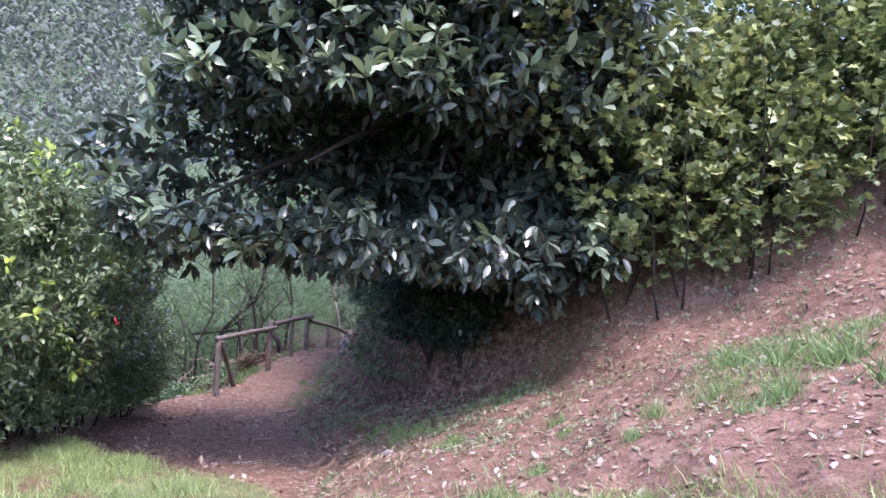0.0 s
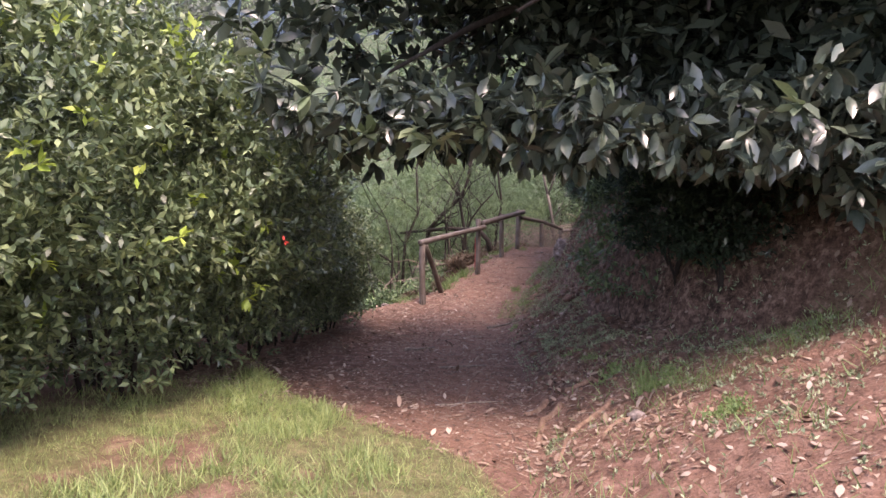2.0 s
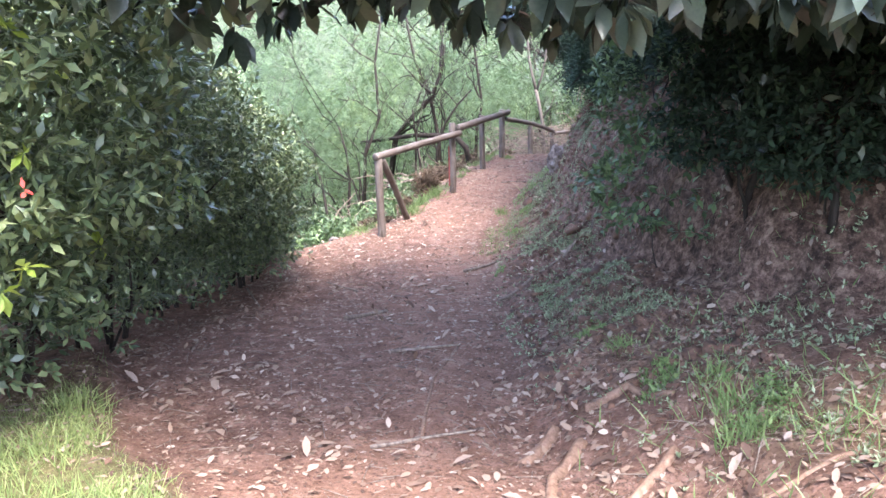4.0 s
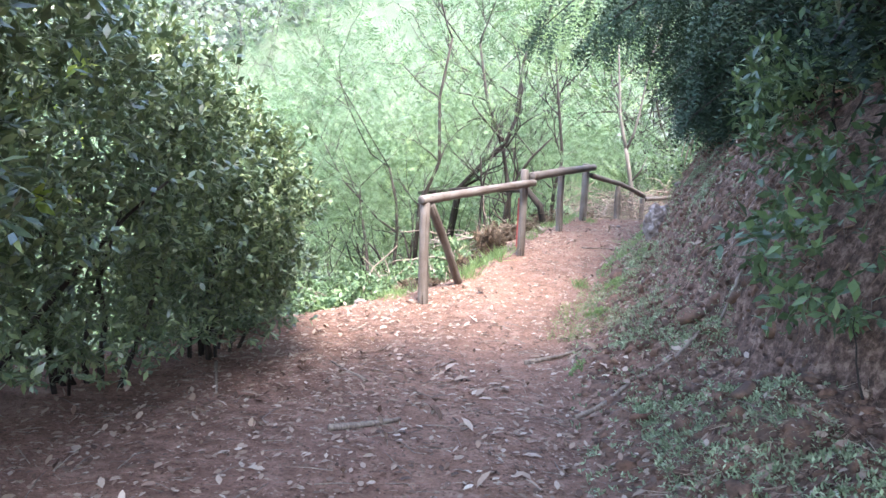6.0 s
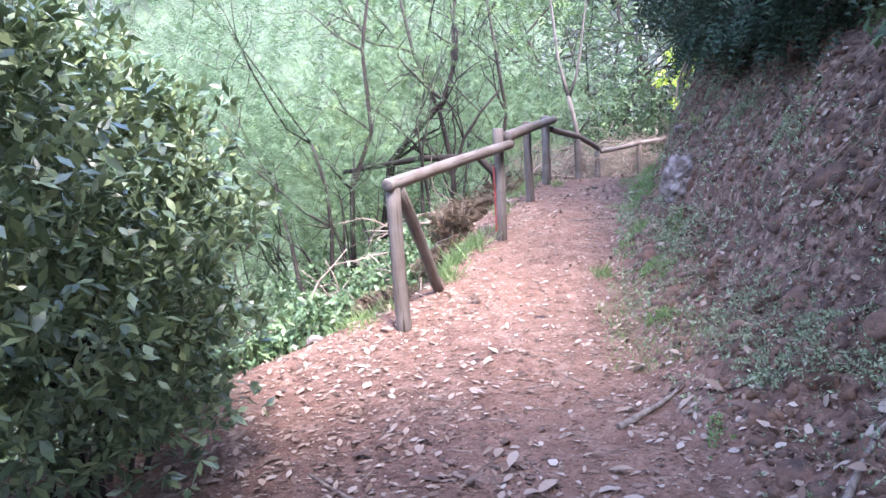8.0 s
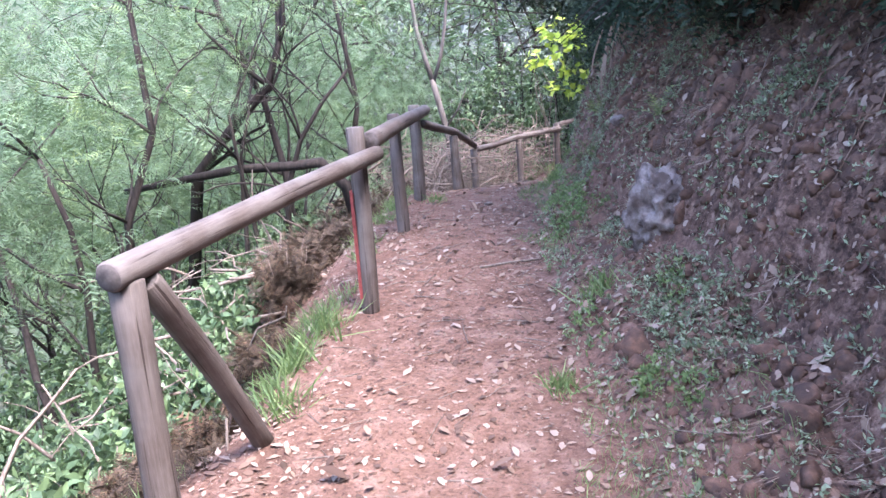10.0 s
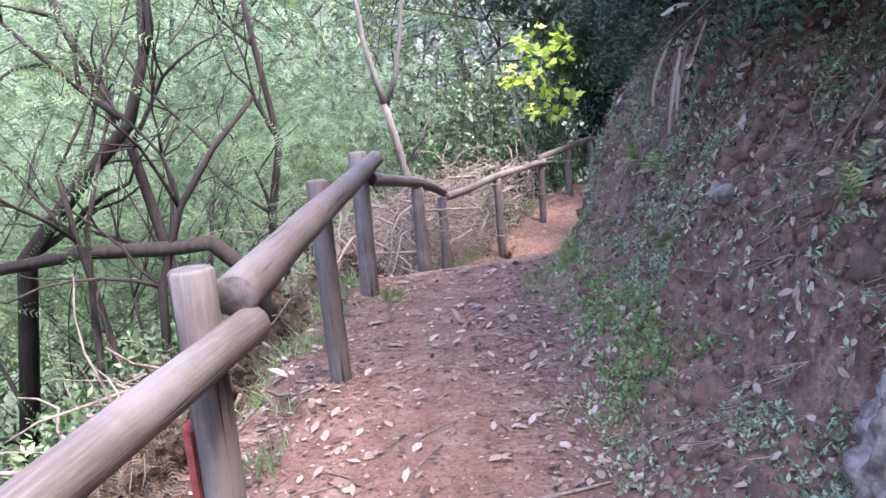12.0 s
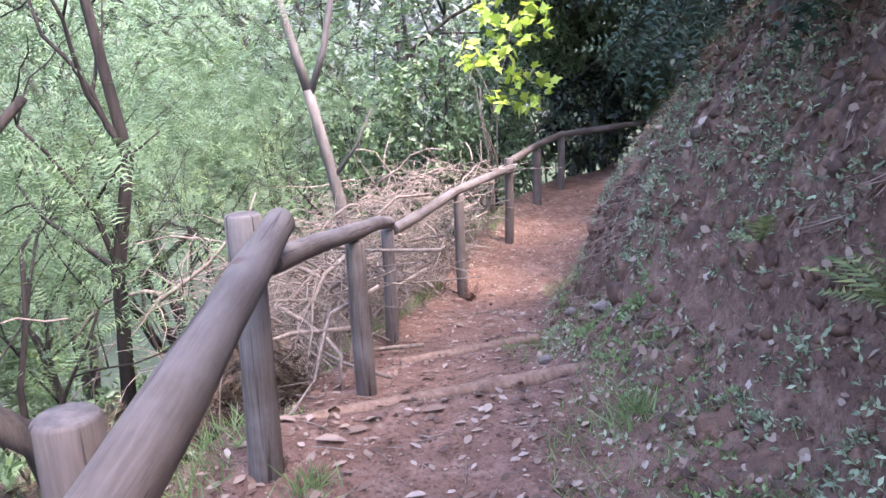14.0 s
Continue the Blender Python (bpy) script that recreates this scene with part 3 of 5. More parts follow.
def build_hedge():
    rng = np.random.default_rng(11)
    # base x, y, height, girth, how far the crown leans out over the grass
    plants = [(-0.85, -1.85, 1.4, 0.52, 0.0), (-0.2, -2.6, 2.05, 0.75, 0.0), (0.0, -3.7, 2.6, 0.85, 0.1), (0.35, -4.9, 3.1, 0.95, 0.25), (0.85, -6.0, 3.1, 1.0, 0.55),
              (1.1, -7.2, 3.2, 1.05, 0.5), (1.15, -8.5, 3.4, 1.1, 0.5), (0.9, -10.0, 3.5, 1.25, 0.45), (1.55, -8.9, 2.0, 0.75, 0.1), (1.95, -9.9, 2.2, 0.8, 0.1), (-1.2, -4.0, 3.5, 1.05, 0.0), (-1.0, -6.2, 3.8, 1.2, 0.0), (-0.9, -8.6, 4.1, 1.3, 0.0)]
    for n, (x, y, h, r, lean) in enumerate(plants):
        z = ground_z(x, y)
        shrub = plant("hedge_shrub", x, y, "tall dense evergreen shrub with small glossy green leaves", "shrub", "hedge beside the path")
        blobs = [((x, y, z + h * 0.3), (r * 0.95, r * 0.95, h * 0.3)), ((x + lean, y + 0.1, z + h * 0.58), (r * 1.05, r, h * 0.3)),
                 ((x + lean * 0.4 - 0.1, y - 0.1, z + h * 0.85), (r * 0.8, r * 0.85, h * 0.2)), ((x + r * 0.5 + lean * 0.6, y - 0.3, z + h * 0.42), (r * 0.55, r * 0.55, h * 0.2)),
                 ((x + lean * 0.6, y + r * 0.5, z + h * 0.72), (r * 0.6, r * 0.5, h * 0.2))]
        add_stems(rng, shrub, x, y, 9, h * 0.55, 0.017, r * 0.7, BARK_DARK)
        near = n < 10
        settle(shrub, part("crown", leafy(rng, blobs, 1800 if not near else 4800 if y > -5 else 4300, 6, 0.074 if y > -5 else 0.095, FLAT_LEAF, 0.6, floor=0.2 if y > -6 else 0.1), LEAF_HEDGE, shrub))
        if n > 2:
            settle(shrub, stuff(part("young_shoot", leafy(rng, blobs[1:], 26 if y > -5 else 40, 8, 0.11, SMALL_LEAF, 1.0), LEAF_FRESH, shrub, "yellow-green young leaves")))


build_hedge()


def crown_hollow(p):
    """The dark recess between the upper tier of the crown and its low hanging sprays."""
    return (p[:, 2] > 2.8) & (p[:, 2] < 3.9 + 0.5 * fbm(p[:, 0], p[:, 1], 0.9, 17)) & (p[:, 1] < -4.9 + 0.8 * fbm(p[:, 0], p[:, 2], 1.1, 27)) & (p[:, 0] > 2.7)


def build_overhang_tree():
    rng = np.random.default_rng(21)
    x, y = 5.9, -1.5
    tree = plant("broadleaf_tree", x, y, "dark evergreen tree with large glossy leaves arching over the path", "tree")
    z = ground_z(x, y)
    trunk = Geo().tube([(x, y, z - 0.2), (x - 0.15, y - 0.2, z + 0.5), (x - 0.4, y - 0.9, z + 1.0), (x - 0.7, y - 1.7, z + 1.5)], [0.15, 0.13, 0.11, 0.09], 10)
    settle(tree, part("trunk", trunk.mesh("trunk"), BARK_DARK, tree))
    for tx, ty, tz in ((3.0, -6.0, 2.9), (3.0, -4.6, 3.4), (4.4, -6.2, 3.3), (5.6, -5.6, 3.3), (6.6, -4.6, 3.6), (4.2, -3.2, 4.6), (5.5, -4.2, 5.0)):
        a, b = Vector((x - 0.65, y - 1.55, z + 1.4)), Vector((tx, ty, tz))
        mid = a.lerp(b, 0.5) + Vector((0, 0, 0.25))
        geo = Geo().tube([a, a.lerp(mid, 0.5) + Vector((0, 0, 0.1)), mid, mid.lerp(b, 0.5) + Vector((0, 0, 0.05)), b], [0.07, 0.055, 0.04, 0.028, 0.012], 7)
        settle(tree, part("limb", geo.mesh("limb"), BARK_DARK, tree))
    blobs = [((3.25, -6.0, 3.2), (1.15, 1.05, 1.05)), ((4.5, -5.4, 3.7), (1.6, 1.5, 1.5)), ((5.9, -5.1, 3.4), (1.5, 1.3, 1.3)), ((3.4, -4.4, 4.2), (1.4, 1.6, 1.4)),
             ((5.0, -4.0, 5.1), (2.2, 1.8, 1.5)), ((6.8, -4.4, 4.2), (1.4, 1.3, 1.6)), ((5.6, -3.3, 3.3), (1.4, 1.2, 1.0)), ((4.3, -5.6, 5.2), (1.7, 1.2, 1.1)),
             ((4.6, -3.0, 3.2), (1.2, 1.2, 0.9)), ((6.3, -5.2, 5.2), (1.6, 1.2, 1.2)), ((6.6, -4.6, 2.7), (0.9, 0.8, 0.8)), ((3.7, -5.4, 4.6), (1.4, 1.3, 1.3))]
    p, w = shell(rng, blobs, 8200, 0.25, 0.2, 0.12)
    keep = p[:, 2] > 2.25 + 0.35 * fbm(p[:, 0], p[:, 1], 0.8, 3) - 0.25 * smooth(5.2, 6.5, p[:, 0])
    keep &= ~crown_hollow(p)
    p, w = p[keep], unit(w[keep] + np.array([0, 0, 0.15]))
    near = (p[:, 1] < -5.2) | (p[:, 2] < 2.9)
    settle(tree, part("crown", swarm("crown", *SMALL_LEAF, *rosettes(rng, p[~near], w[~near], 7, 0.2, 0.85, 0.3, 0.35)), LEAF_GLOSSY, tree))
    settle(tree, part("lower_crown", swarm("lower_crown", *OVAL_LEAF, *rosettes(rng, p[near], w[near], 8, 0.2, 0.85, 0.3, 0.35)), LEAF_GLOSSY, tree))
    # Unseen oversized leaves within the crown, added to block sky light over the hollow.
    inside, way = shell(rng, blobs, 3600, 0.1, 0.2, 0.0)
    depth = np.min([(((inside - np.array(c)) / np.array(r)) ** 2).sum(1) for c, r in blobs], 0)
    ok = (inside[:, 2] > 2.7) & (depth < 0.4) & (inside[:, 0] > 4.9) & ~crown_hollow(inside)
    settle(tree, part("crown_shade_fill", swarm("crown_shade_fill", *FLAT_LEAF, *rosettes(rng, inside[ok], way[ok], 5, 0.32, 0.9, 0.2, 0.3)), LEAF_GLOSSY, tree))
    low = np.stack([2.6 + 4.4 * rng.random(260), -6.3 + 2.4 * rng.random(260), 2.2 + 0.45 * rng.random(260)], 1)
    low = low[fbm(low[:, 0], low[:, 1], 0.7, 8) > -0.08]
    settle(tree, stuff(part("hanging_leaf", swarm("hanging_leaf", *OVAL_LEAF, *rosettes(rng, low, np.repeat([[0.0, -0.2, -1.0]], len(low), 0), 8, 0.19, 0.55, 0.8, 0.3)), LEAF_GLOSSY, tree)))
    sprigs = np.array([(5.69, -4.68, 2.62), (5.5, -4.9, 2.66), (4.1, -6.2, 2.55), (3.7, -6.4, 2.5), (3.3, -6.5, 2.45), (4.55, -6.2, 2.6), (3.0, -6.3, 2.7), (5.0, -6.0, 2.85), (2.75, -6.3, 2.5)])
    settle(tree, stuff(part("young_leaf", swarm("young_leaf", *OVAL_LEAF, *rosettes(rng, sprigs, np.repeat([[0.1, -0.8, 0.3]], len(sprigs), 0), 8, 0.24, 0.6, 0.6, 0.1)), LEAF_FRESH_AND_LIT, tree, "paler fresh leaves at the branch ends")))
    # Light on the upper and outer crown, put into paler leaves.
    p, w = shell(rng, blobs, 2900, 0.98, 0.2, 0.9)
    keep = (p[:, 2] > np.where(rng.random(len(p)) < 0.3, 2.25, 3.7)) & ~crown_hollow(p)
    settle(tree, stuff(part("lit_leaf_rosette", swarm("lit_leaf_rosette", *OVAL_LEAF, *rosettes(rng, p[keep], unit(w[keep] + [0, 0, 0.4]), 7, 0.21, 0.8, 0.5, 0.1)), LEAF_FRESH_AND_LIT, tree, "outer leaves in rosettes, paler to show light on the upper crown")))


build_overhang_tree()


def build_vines():
    rng = np.random.default_rng(31)
    spots = [(7.5, -4.2, 0.7), (8.1, -4.4, 0.8), (8.8, -4.6, 0.9), (9.7, -4.7, 1.0), (10.7, -4.6, 1.1), (11.8, -4.7, 1.2), (8.9, -3.9, 1.1), (10.2, -3.8, 1.2), (8.0, -3.3, 1.2), (9.6, -3.0, 1.3), (11.2, -2.8, 1.4), (12.9, -3.6, 1.4)]
    for x, y, r in spots:
        vine = plant("vine_thicket", x, y, "tangle of climbing vine with pale green lobed leaves on the bank", "vine", "vine thickets on the bank")
        g = vine.location.z
        blobs = [((x, y, g + 0.65), (r, r * 0.8, 0.75)), ((x + 0.2, y + 0.3, g + 1.4), (r * 0.9, r * 0.7, 0.75)), ((x, y + 0.6, g + 2.1), (r * 0.8, r * 0.7, 0.7))]
        if abs(x - 7.5) < 0.05:
            blobs += [((7.0, -5.4, 4.2), (0.7, 0.45, 0.7)), ((7.4, -5.1, 3.4), (0.6, 0.5, 0.7)), ((6.8, -5.6, 5.0), (0.9, 0.5, 0.7)), ((7.8, -4.9, 4.4), (0.8, 0.6, 0.9))]
        add_stems(rng, vine, x, y, 6, 2.0, 0.012, r, BARK_DARK)
        settle(vine, part("foliage", leafy(rng, blobs, 1100 if len(blobs) < 4 else 1300, 4, 0.11, LOBED_LEAF, 0.55, 0.6, 0.5, 0.2), LEAF_VINE, vine))


build_vines()


def add_tree_wood(rng, tree, limbs, material):
    """Main stems and large limbs as parts, twigs joined."""
    top = max(level for *_, level in limbs)
    for pts, rad, level in limbs:
        if level >= top - 1:
            settle(tree, part("trunk" if level == top else "limb", Geo().tube(pts, rad, 7 if level == top else 5).mesh("limb"), material, tree))
    geo = Geo()
    for pts, rad, level in limbs:
        if level < top - 1:
            geo.tube(pts, rad, 4)
    settle(tree, stuff(part("twig", geo.mesh("twig"), material, tree)))


def over_path(p):
    """True where a place hangs over the walk or the fence at less than arm's height above the head."""
    edge, foot = np.interp(p[:, 1], LAND_Y, EDGE_X), np.interp(p[:, 1], LAND_Y, FOOT_X)
    walk_way = (p[:, 0] > edge - 0.35) & (p[:, 0] < foot + 0.35) & (p[:, 2] < 2.75) & (p[:, 1] < 13)
    brush = (p[:, 0] > -1.9) & (p[:, 0] < 0.5) & (p[:, 1] > 6.8) & (p[:, 1] < 12) & (p[:, 2] < 1.35)
    return walk_way | brush


def build_feathery_tree(rng, x, y, h, lean, dense, group, size=0.26):
    tree = plant("feathery_tree", x, y, "slender tree with dark crooked stems and feathery pale green foliage", "tree", group)
    z = tree.location.z
    limbs, tips = [], []
    for k in range(2 + int(rng.integers(2))):
        way = (lean[0] + rng.normal() * 0.22, lean[1] + rng.normal() * 0.22, 1.0)
        a, b = grow(rng, (x + rng.normal() * 0.1, y + rng.normal() * 0.1, z - 0.1), way, h * 0.5, 0.037 * h / 5, 3, 3, 0.75, 0.3, 0.18, 0.66)
        limbs, tips = limbs + a, tips + b
    limbs = [m for m in limbs if not over_path(np.array([tuple(q) for q in m[0]])).any()] or limbs[:1]
    add_tree_wood(rng, tree, limbs, BARK_DARK)
    p = np.array([t[0] for t in tips])
    w = np.array([t[1] for t in tips])
    p = np.repeat(p, dense, 0) + rng.normal(size=(len(p) * dense, 3)) * np.array([0.34, 0.34, 0.28]) * h / 5
    w = np.repeat(w, dense, 0)
    ok = ~over_path(p)
    settle(tree, part("crown", swarm("crown", *(FEATHER_LEAF if size < 0.2 else FAR_FEATHER), *rosettes(rng, p[ok], w[ok] * [1, 1, 0.3], 4, size, 0.8, 0.4)), LEAF_FEATHER, tree))


def build_valley():
    rng = np.random.default_rng(41)
    spots = [(-2.2, 2.4), (-2.2, 4.9), (-2.9, 3.8), (-2.2, 6.9), (-3.2, 6.0), (-3.9, 2.8), (-3.0, 8.6), (-2.2, 10.2), (-4.8, 5.2), (-4.4, 8.6), (-3.2, 11.8), (-1.4, 12.9),
             (-5.8, 7.4), (-6.2, 10.8), (-4.5, 14.0), (-2.0, 15.5), (-7.2, 4.0), (-5.6, 0.8), (-3.4, 0.2), (-8.0, 8.0), (-8.5, 13.0), (-6.0, 17.0), (-10.5, 5.5), (-11.0, 11.0),
             (0.6, 17.5), (2.8, 19.0), (-3.5, 18), (-1.2, 18.5), (4.8, 20.5), (-9.0, 18.5), (1.6, 21), (-5.0, 22), (-2.5, 24), (-14, 2), (-15, 8), (-16, 14), (-18, -3), (-21, 4), (-21, 12), (-13, -5), (-26, -2), (-27, 8), (-23, 19), (-14, 24), (-7.5, -1.0), (-4.2, -3.0)]
    for n, (x, y) in enumerate(spots):
        near = n < 12 or (x > -6.5 and y < 9)
        h = 3.4 + 1.6 * rng.random() + 0.3 * max(0, -x - 3) + (10.0 if y > 16 else 0)
        build_feathery_tree(rng, x, y, h, (-0.16 + 0.15 * rng.normal(), 0.15 * rng.normal()), 7 if near else 3, "feathery trees below the path", 0.175 if near else 0.34 if y < 16 and x > -12 else 0.48)


build_valley()


def build_fork_tree():
    """The pale forked tree behind the brush, and the dark stems that lean over the slope."""
    tree = plant("forked_tree", -0.9, 9.0, "slim pale grey forked tree rising from dead brush", "tree")
    z = tree.location.z
    for name, pts, rad in (("trunk", [(-0.88, 9, z - 0.1), (-0.93, 9, 0.78), (-1.02, 9, 1.2), (-1.12, 9, 1.65)], [0.055, 0.05, 0.045, 0.042]),
                           ("limb", [(-1.12, 9, 1.65), (-1.2, 9, 1.95), (-1.3, 9.02, 2.35), (-1.42, 9.1, 3.4), (-1.5, 9.1, 4.3)], [0.04, 0.037, 0.032, 0.02, 0.008]),
                           ("limb", [(-1.1, 9, 1.62), (-0.97, 9, 1.95), (-0.88, 9, 2.35), (-0.75, 9.1, 3.4), (-0.6, 9.2, 4.2)], [0.03, 0.027, 0.024, 0.015, 0.006]),
                           ("limb", [(-0.95, 9, 0.95), (-0.75, 8.95, 1.2), (-0.6, 8.9, 1.5)], [0.02, 0.014, 0.006])):
        settle(tree, part(name, Geo().tube(pts, rad, 8).mesh(name), BARK_PALE, tree))
    rng = np.random.default_rng(44)
    for base, mids, r in (((-3.3, 5.2), [(-2.84, 5.2, 0.8), (-2.41, 5.2, 1.22), (-1.92, 5.2, 1.65), (-1.75, 5.2, 2.05), (-1.7, 5.3, 3.0)], 0.075),
                          ((-2.0, 5.6), [(-2.02, 5.6, 0.7), (-2.15, 5.55, 1.5), (-2.5, 5.5, 2.4), (-2.7, 5.5, 3.4)], 0.05),
                          ((-1.75, 6.7), [(-1.65, 6.7, 0.8), (-1.5, 6.68, 1.4), (-1.62, 6.7, 2.2), (-1.8, 6.8, 3.3)], 0.045),
                          ((-1.85, 5.0), [(-1.75, 5.0, 0.6), (-1.55, 5.0, 1.1), (-1.3, 5.05, 1.45), (-1.05, 5.2, 1.75)], 0.035),
                          ((-2.6, 3.4), [(-2.45, 3.4, 0.6), (-2.1, 3.4, 1.3), (-2.2, 3.5, 2.3), (-2.0, 3.5, 3.2)], 0.04)):
        x, y = base
        lean = plant("leaning_tree", x, y, "bare dark crooked stem leaning over the slope below the fence", "tree", "leaning stems below the fence")
        pts = [Vector((x, y, lean.location.z - 0.1))] + [Vector(m) for m in mids]
        settle(lean, part("trunk", Geo().tube(pts, [r * (1 - 0.14 * k) for k in range(len(pts))], 8).mesh("trunk"), BARK_DARK, lean))
        for k in range(6):
            at = pts[1 + k % (len(pts) - 1)]
            limbs, tips = grow(rng, at, (rng.normal() * 0.6 - 0.2, rng.normal() * 0.5, 0.8), 0.9, r * 0.4, 1, 3, 0.8, 0.45, 0.1)
            limbs = [m for m in limbs if not over_path(np.array([tuple(q) for q in m[0]])).any()]
            for p2, rad, level in limbs:
                settle(lean, part("limb", Geo().tube(p2, rad, 5).mesh("limb"), BARK_DARK, lean))
    log = plant("fallen_branch", -1.4, 5.0, "long fallen dark dead branch lying across stems", "branch")
    settle(log, part("limb", Geo().tube([(-3.6, 5.0, 0.68), (-2.9, 5, 0.77), (-2.26, 5, 0.85), (-1.66, 5, 0.85), (-1.38, 5.02, 0.87), (-1.2, 5.2, 0.6), (-1.12, 5.3, ground_z(-1.12, 5.3) - 0.05)],
                                    [0.03, 0.04, 0.045, 0.05, 0.055, 0.06, 0.06], 8).mesh("limb"), BARK_DARK, log))


build_fork_tree()


def build_conifers():
    rng = np.random.default_rng(51)
    for x, y, h, low in ((2.9, 2.8, 7.5, 0.7), (3.0, 5.3, 8, 0.6), (4.0, 0.2, 8, 0.7), (9.6, -0.6, 8, 1.2), (12.4, -1.0, 8, 1.0), (7.2, -0.4, 8, 1.2), (4.9, 12.4, 8, 0.8)):
        tree = plant("conifer_tree", x, y, "dark conifer with hanging needle sprays above the bank", "tree", "conifers on the bank")
        z = tree.location.z
        settle(tree, part("trunk", Geo().tube([(x, y, z - 0.2), (x, y, z + h * 0.5), (x + 0.1, y, z + h)], [0.16, 0.11, 0.03], 9).mesh("trunk"), BARK_DARK, tree))
        p, w = [], []
        for k in range(36):
            a, t = rng.random() * 6.28, k / 36
            ln = (2.5 - 1.7 * t) * (0.75 + 0.4 * rng.random())
            b = Vector((x, y, z + low * 0.4 + t * (h - low)))
            way = Vector((math.cos(a), math.sin(a), 0.1))
            pts = [b + way * ln * s + Vector((0, 0, -0.33 * ln * s * s)) for s in (0, 0.3, 0.6, 0.85, 1)]
            if any(over_path(np.array([tuple(q)]))[0] and q.z < 2.75 for q in pts):
                continue
            settle(tree, part("limb", Geo().tube(pts, [0.035, 0.028, 0.02, 0.013, 0.006], 5).mesh("limb"), BARK_DARK, tree))
            for s in np.linspace(0.2, 1, 10):
                for m in range(4):
                    c = b + way * ln * s + Vector((0, 0, -0.33 * ln * s * s))
                    side = Vector((-way.y, way.x, 0)) * rng.normal() * 0.25 * ln * (1.15 - s)
                    p.append(c + side)
                    w.append(way * 0.5 + side * 0.6 + Vector((0, 0, -0.7)))
        settle(tree, part("crown", swarm("crown", *SPRAY, *rosettes(rng, np.array(p), np.array(w), 3, 0.36, 0.5, 1.0)), LEAF_CONIFER, tree))


build_conifers()


def build_drooping_boughs():
    """Dark young conifers whose boughs hang over the lip of the bank and, higher, across the path."""
    rng = np.random.default_rng(57)
    spots = [(y, 0.85 + 0.25 * rng.random()) for y in (-0.6, 0.5, 1.3, 2.0, 2.7, 3.4, 4.4, 5.5, 6.7, 8.0, 9.4, 10.8)]
    for y, off in spots:
        x = float(np.interp(y, LAND_Y, FOOT_X)) + float(np.interp(y, LAND_Y, FOOT_W)) + off
        bush = plant("drooping_conifer", x, y, "dark young conifer with drooping boughs over the lip of the bank", "tree", "conifers on the lip of the bank")
        z = bush.location.z
        settle(bush, part("trunk", Geo().tube([(x, y, z - 0.15), (x - 0.03, y, z + 0.8), (x, y + 0.05, z + 1.9)], [0.05, 0.04, 0.012], 7).mesh("trunk"), BARK_DARK, bush))
        p, w = [], []
        for k in range(18):
            a, t = math.pi * (0.45 + 1.1 * rng.random()), rng.random()
            ln = (1.2 - 0.4 * t) * (0.7 + 0.4 * rng.random())
            b, way = Vector((x, y, z + 0.1 + 1.5 * t)), Vector((math.cos(a), math.sin(a), 0.25))
            pts = [b + way * ln * s + Vector((0, 0, -0.6 * ln * s * s)) for s in (0, 0.35, 0.7, 1)]
            settle(bush, part("limb", Geo().tube(pts, [0.014, 0.01, 0.007, 0.003], 4).mesh("limb"), BARK_DARK, bush))
            for s in np.linspace(0.2, 1, 9):
                for m in range(4):
                    c = b + way * ln * s + Vector((0, 0, -0.6 * ln * s * s)) + Vector(rng.normal(size=3)) * 0.07
                    p.append(c)
                    w.append(way * 0.4 + Vector((0, 0, -0.8)))
        p, w = np.array(p), np.array(w)
        lip = np.interp(p[:, 1], LAND_Y, FOOT_X) + np.interp(p[:, 1], LAND_Y, FOOT_W)
        ok = (p[:, 0] > lip + 0.12) | (p[:, 2] > 2.3)
        p, w = p[ok], w[ok]
        settle(bush, part("crown", swarm("crown", *SPRAY, *rosettes(rng, p, w, 3, 0.26, 0.5, 0.9)), LEAF_CONIFER, bush))
    x, y = 2.9, 2.8
    tall = plant("overhead_conifer", x + 0.3, y + 0.6, "dark conifer with long boughs hanging across above the path", "tree")
    z = tall.location.z
    settle(tall, part("trunk", Geo().tube([(x + 0.3, y + 0.6, z - 0.2), (x + 0.3, y + 0.6, z + 3), (x + 0.3, y + 0.6, z + 5)], [0.12, 0.1, 0.05], 9).mesh("trunk"), BARK_DARK, tall))
    p, w = [], []
    for tx, ty, tz in ((-0.5, 3.3, 3.15), (0.2, 3.8, 3.05), (0.6, 3.0, 3.1), (-0.1, 4.6, 3.3), (0.9, 4.4, 3.0), (1.2, 2.4, 2.9), (0.4, 5.6, 3.4), (1.3, 5.1, 2.85)):
        a, b = Vector((x + 0.3, y + 0.6, z + 1.6 + 0.6 * rng.random())), Vector((tx, ty, tz))
        mid = a.lerp(b, 0.55) + Vector((0, 0, 0.35))
        pts = [a, a.lerp(mid, 0.5) + Vector((0, 0, 0.1)), mid, mid.lerp(b, 0.5) + Vector((0, 0, 0.12)), b]
        settle(tall, part("limb", Geo().tube(pts, [0.035, 0.028, 0.02, 0.012, 0.005], 5).mesh("limb"), BARK_DARK, tall))
        for s in np.linspace(0.25, 1, 14):
            k = min(int(s * 4), 3)
            c = pts[k].lerp(pts[k + 1], s * 4 - k)
            for m in range(6):
                p.append(c + Vector(rng.normal(size=3)) * 0.13)
                w.append((b - a).normalized() * 0.5 + Vector((0, 0, -0.9)))
    p, w = np.array(p), np.array(w)
    ok = p[:, 2] > 2.75
    settle(tall, part("crown", swarm("crown", *SPRAY, *rosettes(rng, p[ok], w[ok], 6, 0.3, 0.4, 1.0)), LEAF_CONIFER, tall))


build_drooping_boughs()


